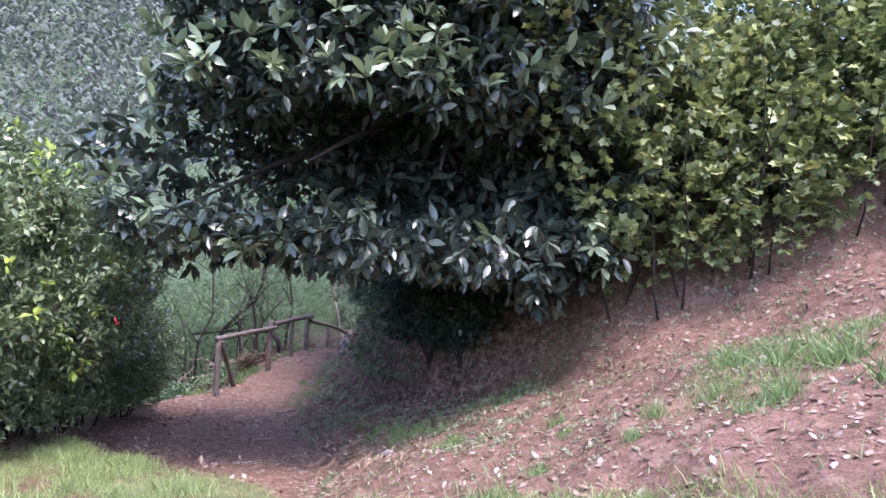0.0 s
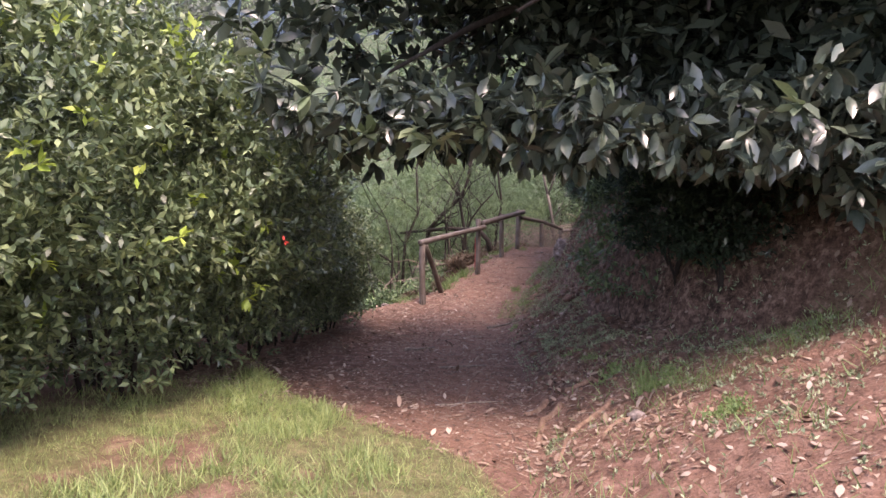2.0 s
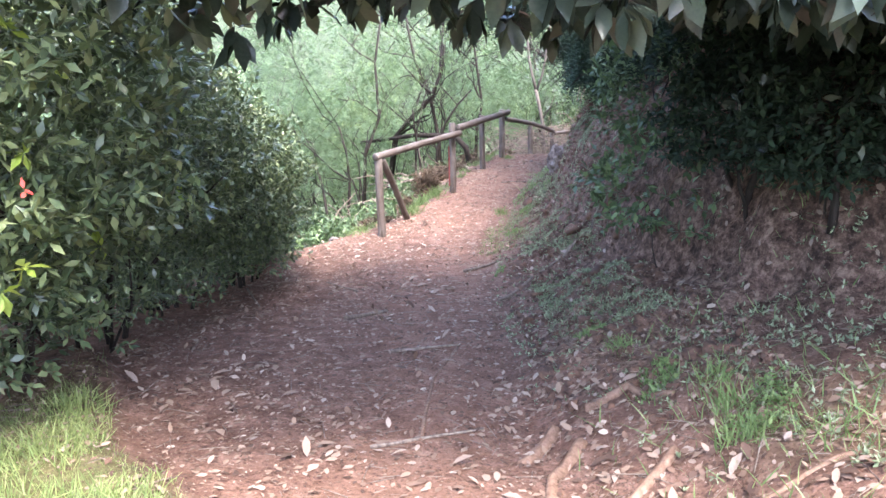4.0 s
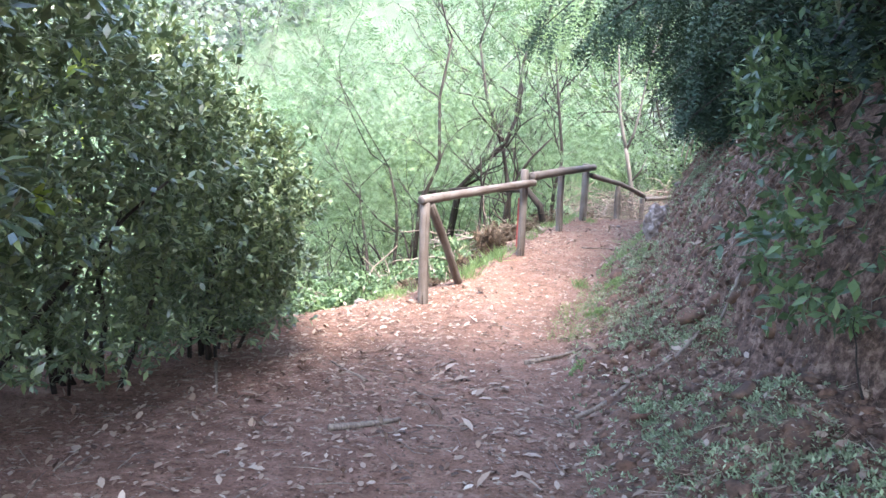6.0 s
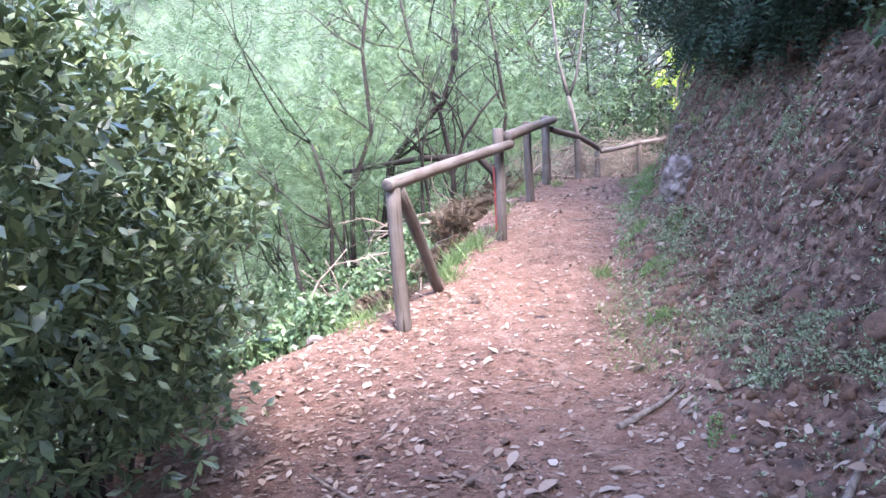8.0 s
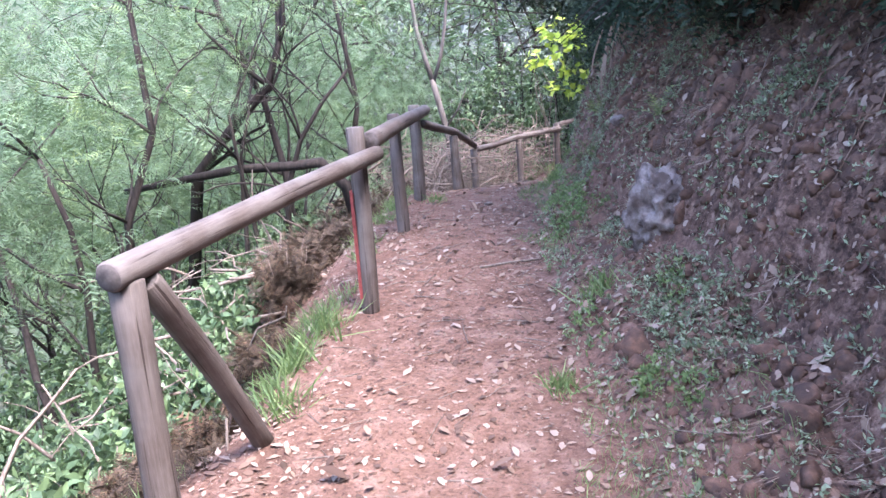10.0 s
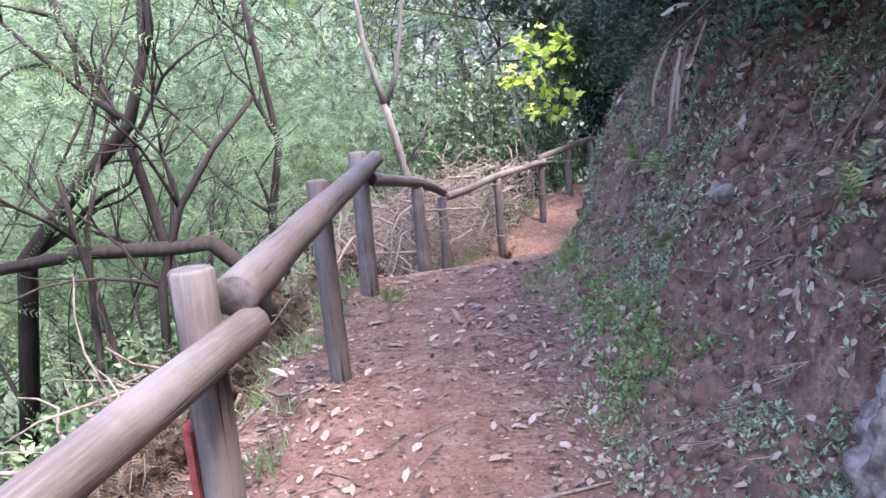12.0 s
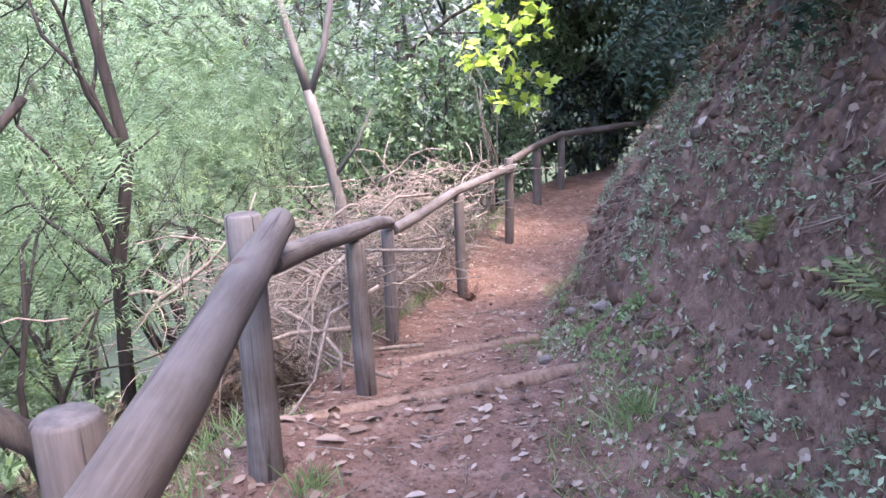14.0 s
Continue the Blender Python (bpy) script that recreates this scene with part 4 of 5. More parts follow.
def build_forest_edge():
    """Broad-leaved undergrowth: behind the far end of the fence and on the valley side."""
    rng = np.random.default_rng(61)
    spots = [(0.1, 13.8, 2.2, 1.0), (-0.7, 12.6, 2.6, 0.9), (1.3, 15.6, 3.4, 1.2), (2.9, 16.8, 3.6, 1.3), (-0.2, 15.2, 3.6, 1.2), (4.6, 15.8, 3.4, 1.3), (4.2, 13.4, 2.0, 0.9),
             (-1.6, 13.6, 3.2, 1.1), (0.0, 12.4, 1.3, 0.55), (3.4, 14.9, 1.6, 0.8),
             (-1.2, 1.0, 0.6, 0.5), (-1.5, 2.0, 0.7, 0.6), (-1.5, 3.2, 0.6, 0.6), (-1.9, -0.3, 1.0, 0.7), (-2.4, 1.4, 1.1, 0.9), (-1.9, 4.4, 0.6, 0.6), (-2.8, 2.8, 1.0, 0.9),
             (-1.3, 0.0, 0.55, 0.45), (-1.7, 5.6, 0.5, 0.6), (-2.6, -1.4, 1.4, 0.9), (-3.4, 4.6, 1.2, 1.0), (-3.2, 7.4, 1.2, 1.0), (-2.2, 8.2, 0.8, 0.8), (-2.0, 5.3, 0.7, 0.7), (-2.4, 6.3, 0.9, 0.8), (-1.7, 6.3, 0.5, 0.5), (-1.5, 7.0, 0.4, 0.5), (-4.4, 6.2, 1.4, 1.2), (-4.2, 3.2, 1.4, 1.2)]
    for n, (x, y, h, r) in enumerate(spots):
        bush = plant("undergrowth_bush", x, y, "leafy green undergrowth bush on the slope", "bush", "undergrowth beside the path")
        z = bush.location.z
        blobs = [((x, y, z + h * 0.45), (r, r, h * 0.5)), ((x + 0.2, y - 0.1, z + h * 0.8), (r * 0.7, r * 0.7, h * 0.35))]
        add_stems(rng, bush, x, y, 5, h, 0.012, r, BARK_DARK)
        keep = lambda p: ~over_path(p) & (p[:, 0] < np.interp(p[:, 1], LAND_Y, EDGE_X) - 0.12) | ~over_path(p) & (p[:, 1] > 13)
        settle(bush, part("crown", leafy(rng, blobs, 700, 5, 0.12 if n < 10 else 0.085, SMALL_LEAF, 0.45, keep=keep), LEAF_BROAD, bush))
    for x, y, z, r in ((1.6, 14.6, 2.3, 0.9), (2.8, 15.4, 2.4, 1.1), (3.9, 14.6, 2.2, 1.0), (1.0, 13.9, 2.6, 0.8), (2.6, 14.0, 2.9, 0.9)):
        arch = plant("arching_shrub", x, y, "dark leafy shrub arching over the far end of the path", "shrub", "shrubs over the path")
        add_stems(rng, arch, x + (1.2 if x > 2 else -0.9), y + 0.8, 4, z + 0.3, 0.02, 0.6, BARK_DARK)
        settle(arch, part("crown", leafy(rng, [((x, y, z), (r, r, 0.75)), ((x, y + 0.3, z + 0.6), (r, r * 0.9, 0.6))], 900, 5, 0.13, SMALL_LEAF, 0.35), LEAF_BROAD, arch))
    for x, y, z, r in ((2.3, 11.9, 3.1, 1.0), (1.2, 13.4, 3.2, 1.1), (2.6, 13.2, 3.6, 1.2), (0.2, 13.2, 3.6, 0.9), (3.6, 13.2, 3.0, 1.1), (1.9, 15.6, 3.7, 1.4), (3.6, 16.0, 3.4, 1.4), (2.4, 16.9, 2.0, 1.3), (4.2, 15.2, 1.7, 1.0), (3.4, 17.4, 3.4, 1.5), (1.3, 16.6, 1.9, 1.0), (3.1, 16.2, 1.0, 1.1), (1.8, 15.3, 0.8, 0.7), (3.9, 16.6, 1.2, 1.1)):
        dark = plant("shade_tree", x, y, "dark dense evergreen crown closing over the end of the path", "tree", "trees over the far path")
        add_stems(rng, dark, x + (1.6 if x > 1.5 and y < 15 else 0.2 if y > 15 else -1.6), y + 0.5, 3, z, 0.03, 0.5, BARK_DARK)
        settle(dark, part("crown", leafy(rng, [((x, y, z), (r, r, 0.8)), ((x, y + 0.2, z + 0.8), (r * 0.9, r * 0.9, 0.8))], 1300, 5, 0.15, SMALL_LEAF, 0.2), LEAF_GLOSSY, dark))
    # thicket that closes the lip of the bank under the broadleaf tree; near-black leaves stand in for the hollow's
    # shade
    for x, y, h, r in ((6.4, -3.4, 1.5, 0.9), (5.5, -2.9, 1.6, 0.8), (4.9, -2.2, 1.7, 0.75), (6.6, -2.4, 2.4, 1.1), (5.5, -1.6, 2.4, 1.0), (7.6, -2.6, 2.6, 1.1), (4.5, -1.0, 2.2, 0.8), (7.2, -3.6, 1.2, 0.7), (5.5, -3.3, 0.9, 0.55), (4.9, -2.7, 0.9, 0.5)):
        bush = plant("hollow_shade_thicket", x, y, "dense thicket on the lip of the bank, near black to stand in for the hollow's shade", "shrub", "thickets on the bank")
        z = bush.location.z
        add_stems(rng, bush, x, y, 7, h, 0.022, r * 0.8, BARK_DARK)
        # the dark conifer colour is borrowed here to darken the hollow
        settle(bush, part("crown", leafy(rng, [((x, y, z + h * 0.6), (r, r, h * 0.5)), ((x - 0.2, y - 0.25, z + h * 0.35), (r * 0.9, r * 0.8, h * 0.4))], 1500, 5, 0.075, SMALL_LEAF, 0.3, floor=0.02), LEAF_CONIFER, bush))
    # ivy-like growth along the lip and face of the bank
    for x, y, r in ((4.3, -2.3, 0.7), (3.9, -1.2, 0.6), (3.6, 0.2, 0.6), (3.1, 1.6, 0.6), (2.6, 3.0, 0.55), (2.2, 4.6, 0.5), (2.1, 6.2, 0.55), (2.1, 8.0, 0.6), (2.4, 9.8, 0.6), (3.1, 11.4, 0.6), (5.6, -3.1, 0.8), (4.4, -0.7, 0.8), (4.9, 0.4, 0.9), (5.3, -1.3, 0.8), (4.4, 1.5, 0.8), (3.8, 2.6, 0.8), (3.3, 4.0, 0.7), (3.1, 5.6, 0.7), (3.1, 7.2, 0.8), (3.3, 8.8, 0.8)):
        ivy = plant("bank_creeper", x, y, "dark creeping foliage hanging over the lip of the bank", "creeper", "creepers on the bank")
        z = ivy.location.z
        blobs = [((x, y, z + 0.15), (r, r * 1.2, 0.5)), ((x - 0.3, y, z + 0.1), (r * 0.6, r, 0.45))]
        add_stems(rng, ivy, x, y, 2, 0.5, 0.01, r, BARK_DARK)
        settle(ivy, part("foliage", leafy(rng, blobs, 420, 5, 0.09, SMALL_LEAF, 0.4, floor=0.0), LEAF_BROAD if -2.5 < y < 0.3 and x < 4.6 else LEAF_GLOSSY, ivy))
    gold = plant("sunlit_vine", 0.35, 12.1, "vine with large translucent yellow-green lobed leaves hanging beside the fence", "vine")
    blobs = [((0.28, 11.9, 1.9), (0.3, 0.3, 0.16)), ((0.46, 11.9, 1.38), (0.2, 0.25, 0.14)), ((0.0, 11.9, 1.88), (0.12, 0.2, 0.12)), ((0.86, 12.0, 2.2), (0.3, 0.3, 0.25)), ((0.5, 12.2, 2.4), (0.4, 0.3, 0.3)), ((0.75, 12.3, 1.5), (0.35, 0.3, 0.3))]
    add_stems(rng, gold, 0.3, 12.2, 3, 2.6, 0.012, 0.4, DEAD_WOOD)
    settle(gold, part("foliage", leafy(rng, blobs, 120, 2, 0.15, LOBED_LEAF, 0.3, 0.6, 0.4, 0.3), LEAF_SUNLIT, gold))


build_forest_edge()


def build_far_wood():
    rng = np.random.default_rng(71)
    n = 40000
    x = -36 - 130 * rng.random(n) ** 1.3
    y = -70 + 240 * rng.random(n)
    far = rng.random(n) < 0.25
    x = np.where(far, -12 + 30 * rng.random(n), x)
    y = np.where(far, 34 + 60 * rng.random(n), y)
    z = land(x, y)[0]
    keep = land(x, y)[2] > 2
    p = np.stack([x, y, z + 1.0 + 2.6 * rng.random(n)], 1)[keep]
    size = (0.35 + 0.45 * rng.random(n))[keep] * (1 + np.hypot(p[:, 0], p[:, 1] - 5) / 180)
    v, f = [], []
    for k in range(14):
        d = unit(np.random.default_rng(k).normal(size=3)) * np.array([1, 1, 1.1])
        o = unit(np.cross(d, [0.3, 0.5, 0.8]))
        q = np.cross(unit(d), o)
        s = 0.26
        b = len(v)
        v += [tuple(d + o * s), tuple(d - o * s * 0.6 + q * s), tuple(d - o * s * 0.6 - q * s)]
        f.append((b, b + 1, b + 2))
    a = rng.random(len(p)) * 6.28
    turn = np.zeros((len(p), 3, 3))
    turn[:, 0, 0], turn[:, 0, 1], turn[:, 1, 0], turn[:, 1, 1], turn[:, 2, 2] = np.cos(a), -np.sin(a), np.sin(a), np.cos(a), 1
    # the leaf colour carries the haze of the distance
    ob = part("far_wood", swarm("far_wood", v, f, p, turn, size), LEAF_FAR_HAZED)
    tagged(ob, "wooded hillside across the valley, leaf colour greyed for haze", "woods", kind="stuff")


build_far_wood()


# ---- small things on the ground ----
def surface(rng, n, y_range, d_range, absolute=False):
    """Random places on the ground by y and by distance past the right foot of the path (or by x), with normals."""
    y = y_range[0] + (y_range[1] - y_range[0]) * rng.random(n)
    x = d_range[0] + (d_range[1] - d_range[0]) * rng.random(n)
    if not absolute:
        x = x + np.interp(y, LAND_Y, FOOT_X)
    return on_ground(x, y)


def on_ground(x, y):
    z, d, e = land(x, y)
    h = 0.04
    nx = -(land(x + h, y)[0] - land(x - h, y)[0]) / (2 * h)
    ny = -(land(x, y + h)[0] - land(x, y - h)[0]) / (2 * h)
    return np.stack([x, y, z], 1), unit(np.stack([nx, ny, np.ones_like(nx)], 1)), d, e


def lying(rng, normals, tilt=0.25):
    """Turns for things that lie on a surface, any way round."""
    way = rng.normal(size=normals.shape)
    way = unit(way - normals * (way * normals).sum(1, keepdims=True) + normals * tilt * rng.normal(size=(len(normals), 1)))
    x = unit(np.cross(way, normals))
    return np.stack([x, way, np.cross(x, way)], axis=-1)


def standing(rng, normals, spread=0.5, up=1.0):
    way = unit(normals * 0.5 + np.array([0, 0, up]) + spread * rng.normal(size=normals.shape))
    side = unit(np.cross(way, rng.normal(size=way.shape)))
    return np.stack([side, way, np.cross(side, way)], axis=-1)


def scatter(name, shape, pos, rot, size, material, label, category):
    ob = part(name, swarm(name, *shape, pos, rot, size), material)
    return tagged(ob, label, category, kind="stuff")


CURLED = ([(0, 0, 0), (-0.25, 0.35, 0.14), (0.25, 0.35, 0.1), (-0.2, 0.75, 0.16), (0.22, 0.72, 0.05), (0.03, 1, 0.12)], [(0, 2, 1), (1, 2, 4), (1, 4, 3), (3, 4, 5)])
STICK = ([(-0.012, 0, 0), (0.012, 0, 0), (0, 0, 0.02), (-0.01, 0.5, 0.03), (0.012, 0.5, 0.03), (0, 0.5, 0.05), (0.04, 1, 0.01)],
         [(0, 1, 4), (0, 4, 3), (1, 2, 5), (1, 5, 4), (2, 0, 3), (2, 3, 5), (3, 4, 6), (4, 5, 6), (5, 3, 6)])
LUMP = ([(1, 0, 0), (-0.9, 0.1, 0), (0.1, 0.85, 0.1), (0, -1, -0.05), (0.15, 0.1, 0.7), (0, 0, -0.8), (0.6, 0.6, 0.35), (-0.55, -0.6, 0.4)],
        [(0, 6, 4), (6, 2, 4), (2, 1, 4), (1, 7, 4), (7, 3, 4), (3, 0, 4), (0, 2, 6), (0, 5, 2), (2, 5, 1), (1, 5, 3), (1, 3, 7), (3, 5, 0)])


def build_litter():
    rng = np.random.default_rng(81)
    p, n, d, e = surface(rng, 85000, (-6.6, 13), (-3.6, 1.4))
    middle = np.abs(d + 0.75)
    want = 0.45 + 0.6 * smooth(0.2, 0.7, middle) * (0.5 + smooth(-0.2, 0.2, fbm(p[:, 0], p[:, 1], 0.7, 3)))
    ok = (rng.random(len(p)) < want) & (e < 0.8)
    p, n = p[ok], n[ok]
    scatter("leaf_litter", CURLED, p + n * 0.004, lying(rng, n), 0.012 + 0.055 * rng.random(len(p)) ** 3, LITTER, "brown dry leaf litter strewn over the path", "leaf litter")
    p, n, d, e = surface(rng, 1100, (-6.6, 12.5), (-3.2, 0.9))
    ok = (e < 0.2) & (d < 0.6) & (rng.random(len(p)) < np.where(p[:, 1] < 0.5, 1.0, 0.25))
    p, n = p[ok], n[ok]
    scatter("large_dry_leaf", CURLED, p + n * 0.008, lying(rng, n), 0.035 + 0.06 * rng.random(len(p)) ** 3, DRY_LEAF, "large pale curled dry leaves lying on the path", "dry leaves")
    p, n, d, e = surface(rng, 3400, (-7.0, 9.0), (-3.2, 1.2))
    ok = (e < 0.3) & (rng.random(len(p)) < np.where(p[:, 1] < -1.5, 1.0, 0.4)) & (fbm(p[:, 0], p[:, 1], 0.6, 33) > -0.1)
    p, n = p[ok], n[ok]
    scatter("leaf_debris", OVAL_LEAF, p + n * 0.008, lying(rng, n, 0.35), 0.04 + 0.1 * rng.random(len(p)) ** 2, LITTER, "long dry fallen leaves and bark scraps on the path", "leaf litter")
    p, n, d, e = surface(rng, 5200, (-6.5, 13), (-3.4, 1.6))
    scatter("twig_litter", STICK, p + n * 0.002, lying(rng, n, 0.1), 0.05 + 0.22 * rng.random(len(p)) ** 2, DEAD_WOOD, "small dry twigs strewn on the ground", "twigs")
    p, n, d, e = surface(rng, 16000, (-9.0, -2.5), (3.5, 12), True)
    ok = (d > -0.2) & (land(p[:, 0], p[:, 1])[2] < 0.1)
    p, n = p[ok], n[ok]
    scatter("straw_litter", STICK, p + n * 0.003, lying(rng, n, 0.15), 0.03 + 0.12 * rng.random(len(p)) ** 2, LITTER, "bleached dry straw and stalks on the slope", "straw")
    scatter("slope_litter", CURLED, p[::2] + n[::2] * 0.004, lying(rng, n[::2]), 0.03 + 0.05 * rng.random(len(p[::2])), LITTER, "dry leaves on the grassy slope", "leaf litter")
    p, n, d, e = surface(rng, 13000, (-4.6, 13.5), (0.1, 1.4))
    scatter("earth_clods", LUMP, p - n * 0.006, lying(rng, n), 0.008 + 0.045 * rng.random(len(p)) ** 2, EARTH_CLOD, "crumbled clods of red earth on the bank", "earth")
    p, n, d, e = surface(rng, 5000, (-8, 13), (-1.9, 0.4))
    scatter("gravel", LUMP, p - n * 0.003, lying(rng, n), 0.004 + 0.016 * rng.random(len(p)) ** 2, EARTH_CLOD, "small loose stones on the path", "gravel")


build_litter()


def lump_shape(seed):
    """A rough knob of earth, about one unit in radius."""
    bm = bmesh.new()
    bmesh.ops.create_icosphere(bm, subdivisions=2, radius=1)
    off = Vector((seed * 3.1, seed * 7.7, 0.4))
    for v in bm.verts:
        v.co *= 1 + 0.5 * noise.noise(v.co * 1.3 + off) + 0.3 * noise.noise(v.co * 3 + off)
        v.co.z *= 0.55
    bm.verts.index_update()
    shape = [tuple(v.co) for v in bm.verts], [[v.index for v in f.verts] for f in bm.faces]
    bm.free()
    return shape


def build_bank_relief():
    """Knobs and ledges of earth, moss and dead grass that make the cut face rough."""
    rng = np.random.default_rng(85)
    for k in range(3):
        p, n, d, e = surface(rng, 800, (-4.4, 13.0), (0.15, 1.25))
        ok = fbm(p[:, 1], p[:, 2], 0.7, 61 + k) > -0.12
        p, n = p[ok], n[ok]
        size = 0.02 + 0.085 * rng.random(len(p)) ** 2.5
        ob = scatter("earth_knobs", lump_shape(k), p - n * (size * 0.3)[:, None], lying(rng, n, 0.5), size, EARTH_CLOD, "lumpy knobs of red earth and stone in the cut bank", "earth")
        ob.data.polygons.foreach_set("use_smooth", [True] * len(ob.data.polygons))
    p, n, d, e = surface(rng, 3200, (-4.4, 13.0), (0.3, 1.2))
    ok = fbm(p[:, 1], p[:, 2], 0.5, 67) > 0.1
    p, n = p[ok], n[ok]
    at = rosettes(rng, p + n * 0.01, n * 0.5 + [0, 0, -0.6], 7, 0.09, 0.4, 0.9, 0.1)
    scatter("bank_dead_grass", BLADE, at[0], at[1], np.stack([at[2] * 1.8, at[2], at[2]], 1), LITTER, "withered grass hanging down the cut bank", "dead grass")


build_bank_relief()


def build_grass():
    rng = np.random.default_rng(91)
    p, n, d, e = surface(rng, 210000, (-12.0, -4.9), (0.6, 9.2), True)
    lawn, patch = lawn_mask(p[:, 0], p[:, 1])
    ok = rng.random(len(p)) < lawn * (0.35 + 0.75 * smooth(-0.2, 0.15, fbm(p[:, 0], p[:, 1], 0.5, 13)))
    p, n = p[ok], n[ok]
    scatter("lawn_grass", BLADE, p, standing(rng, n, 0.6), np.stack([1.7 * (s := (0.03 + 0.075 * rng.random(len(p))) * (0.6 + 0.8 * smooth(-0.1, 0.3, fbm(p[:, 0], p[:, 1], 0.35, 15)))), s, s], 1), GRASS, "short green lawn grass", "grass")
    p, n, d, e = surface(rng, 60000, (-9.0, -2.8), (4.4, 12), True)
    lawn, patch = lawn_mask(p[:, 0], p[:, 1])
    ok = rng.random(len(p)) < patch * 0.7 + 0.09 * smooth(-0.15, 0.2, fbm(p[:, 0], p[:, 1], 0.6, 53)) + 0.02
    p, n = p[ok], n[ok]
    scatter("slope_grass", BLADE, p, standing(rng, n, 0.55), np.stack([1.5 * (s := 0.05 + 0.09 * rng.random(len(p))), s, s], 1), GRASS_LUSH, "patchy lush grass on the slope", "grass")
    # verge: along the foot of the bank and round the fence posts
    p, n, d, e = surface(rng, 20000, (-0.5, 12), (-0.3, 0.5))
    ok = fbm(p[:, 0], p[:, 1], 0.9, 19) + 0.25 * smooth(0.45, 0.1, np.abs(d - 0.12)) > 0.24
    p, n = p[ok], n[ok]
    scatter("verge_grass", BLADE, p, standing(rng, n, 0.6), np.stack([1.6 * (s := 0.02 + 0.055 * rng.random(len(p)) ** 1.5), s, s], 1), GRASS_LUSH, "green grass along the foot of the bank", "grass")
    x = np.interp(y := -0.2 + 12.5 * rng.random(9000), [0, 2.2, 4, 5.3, 6.6, 8.2, 9.7, 11, 12.4], [-0.15, -0.12, -0.35, -0.55, -0.45, -0.6, -0.2, 0.3, 0.6]) - 0.05 - 0.35 * rng.random(9000)
    p, n, d, e = on_ground(x, y)
    ok = fbm(x, y, 0.8, 23) > 0.02
    p, n = p[ok], n[ok]
    scatter("fence_grass", BLADE, p, standing(rng, n, 0.6), np.stack([1.5 * (s := 0.04 + 0.09 * rng.random(len(p))), s, s], 1), GRASS_LUSH, "green grass along the foot of the fence", "grass")


build_grass()


def build_weeds():
    rng = np.random.default_rng(95)
    p, n, d, e = surface(rng, 9500, (-4.6, 13), (-0.05, 1.35))
    ok = rng.random(len(p)) < 0.35 + 0.65 * smooth(-0.1, 0.2, fbm(p[:, 0], p[:, 1], 0.8, 29))
    p, n = p[ok], n[ok]
    ok = (rng.random(len(p)) < np.where(p[:, 1] < 0, 0.4, 0.9))
    p, n = p[ok], n[ok]
    at = rosettes(rng, p + n * 0.015, n + [0, 0, 0.5], 5, 0.034, 0.9, 0.5)
    scatter("bank_weeds", FLAT_LEAF, *at, LEAF_WEED, "small green weeds rooted in the earth bank", "weeds")
    p, n, d, e = surface(rng, 32000, (-3.6, 13), (0.3, 1.15))
    ok = (d > 0.3) & (rng.random(len(p)) < 0.06 + 0.94 * smooth(-0.05, 0.22, fbm(p[:, 1], p[:, 2], 0.45, 37)))
    p, n = p[ok], n[ok]
    at = rosettes(rng, p + n * 0.02, n + [0, 0, 0.3], 4, 0.03, 0.9, 0.6)
    scatter("face_weeds", FLAT_LEAF, *at, LEAF_WEED, "small grey-green weeds growing on the steep earth face", "weeds")
    p, n, d, e = surface(rng, 7500, (-8.6, -2.6), (4.6, 12), True)
    ok = (d > 0) & (rng.random(len(p)) < 0.15 + 0.85 * smooth(0.0, 0.2, fbm(p[:, 0], p[:, 1], 0.9, 43)))
    p, n = p[ok], n[ok]
    at = rosettes(rng, p + n * 0.02, n + [0, 0, 0.5], 6, 0.036, 0.9, 0.5)
    scatter("slope_weeds", FLAT_LEAF, *at, LEAF_WEED, "low grey-green weeds on the slope", "weeds")
    p, n, d, e = surface(rng, 900, (-4.2, 13), (0.35, 1.5))
    at = rosettes(rng, p + n * 0.012, n * 0.6 + [0, 0, -0.5], 6, 0.09, 0.5, 0.9)
    scatter("bank_thatch", STICK, *at, RUST_FERN, "dead brown fronds hanging on the earth bank", "dead fronds")
    p, n, d, e = surface(rng, 2600, (-4.2, 13), (0.3, 1.6))
    at = rosettes(rng, p + n * 0.015, n + [0, 0, 0.2], 3, 0.035, 0.9, 0.5)
    scatter("bank_dry_leaves", CURLED, *at, RUST_FERN, "dry leaves caught on the earth bank", "leaf litter")
    # ferns on the face and rusty dead fern below the fence
    for x, y, s, mat, label, cat in ((1.38, 4.9, 0.2, LEAF_VINE, "small pale green fern on the earth bank", "fern"), (1.3, 4.35, 0.18, LEAF_VINE, "small pale green fern on the earth bank", "fern"),
                                     (1.28, 5.6, 0.16, LEAF_VINE, "small pale green fern on the earth bank", "fern"), (1.75, 3.2, 0.2, LEAF_VINE, "small pale green fern on the earth bank", "fern"),
                                     (-0.62, 1.35, 0.26, RUST_FERN, "rust-brown dead fern below the fence", "fern"), (-0.78, 1.9, 0.26, RUST_FERN, "rust-brown dead fern below the fence", "fern"),
                                     (-0.7, 0.75, 0.26, RUST_FERN, "rust-brown dead fern below the fence", "fern"), (-0.85, 2.7, 0.26, RUST_FERN, "rust-brown dead fern below the fence", "fern"),
                                     (0.09, 9.5, 0.2, RUST_FERN, "rust-red dead tuft beside the path", "fern"), (-0.95, 3.4, 0.26, RUST_FERN, "rust-brown dead fern below the fence", "fern")):
        fern = plant("fern", x, y, label, cat, "ferns")
        c = np.array([[x, y, ground_z(x, y)]])
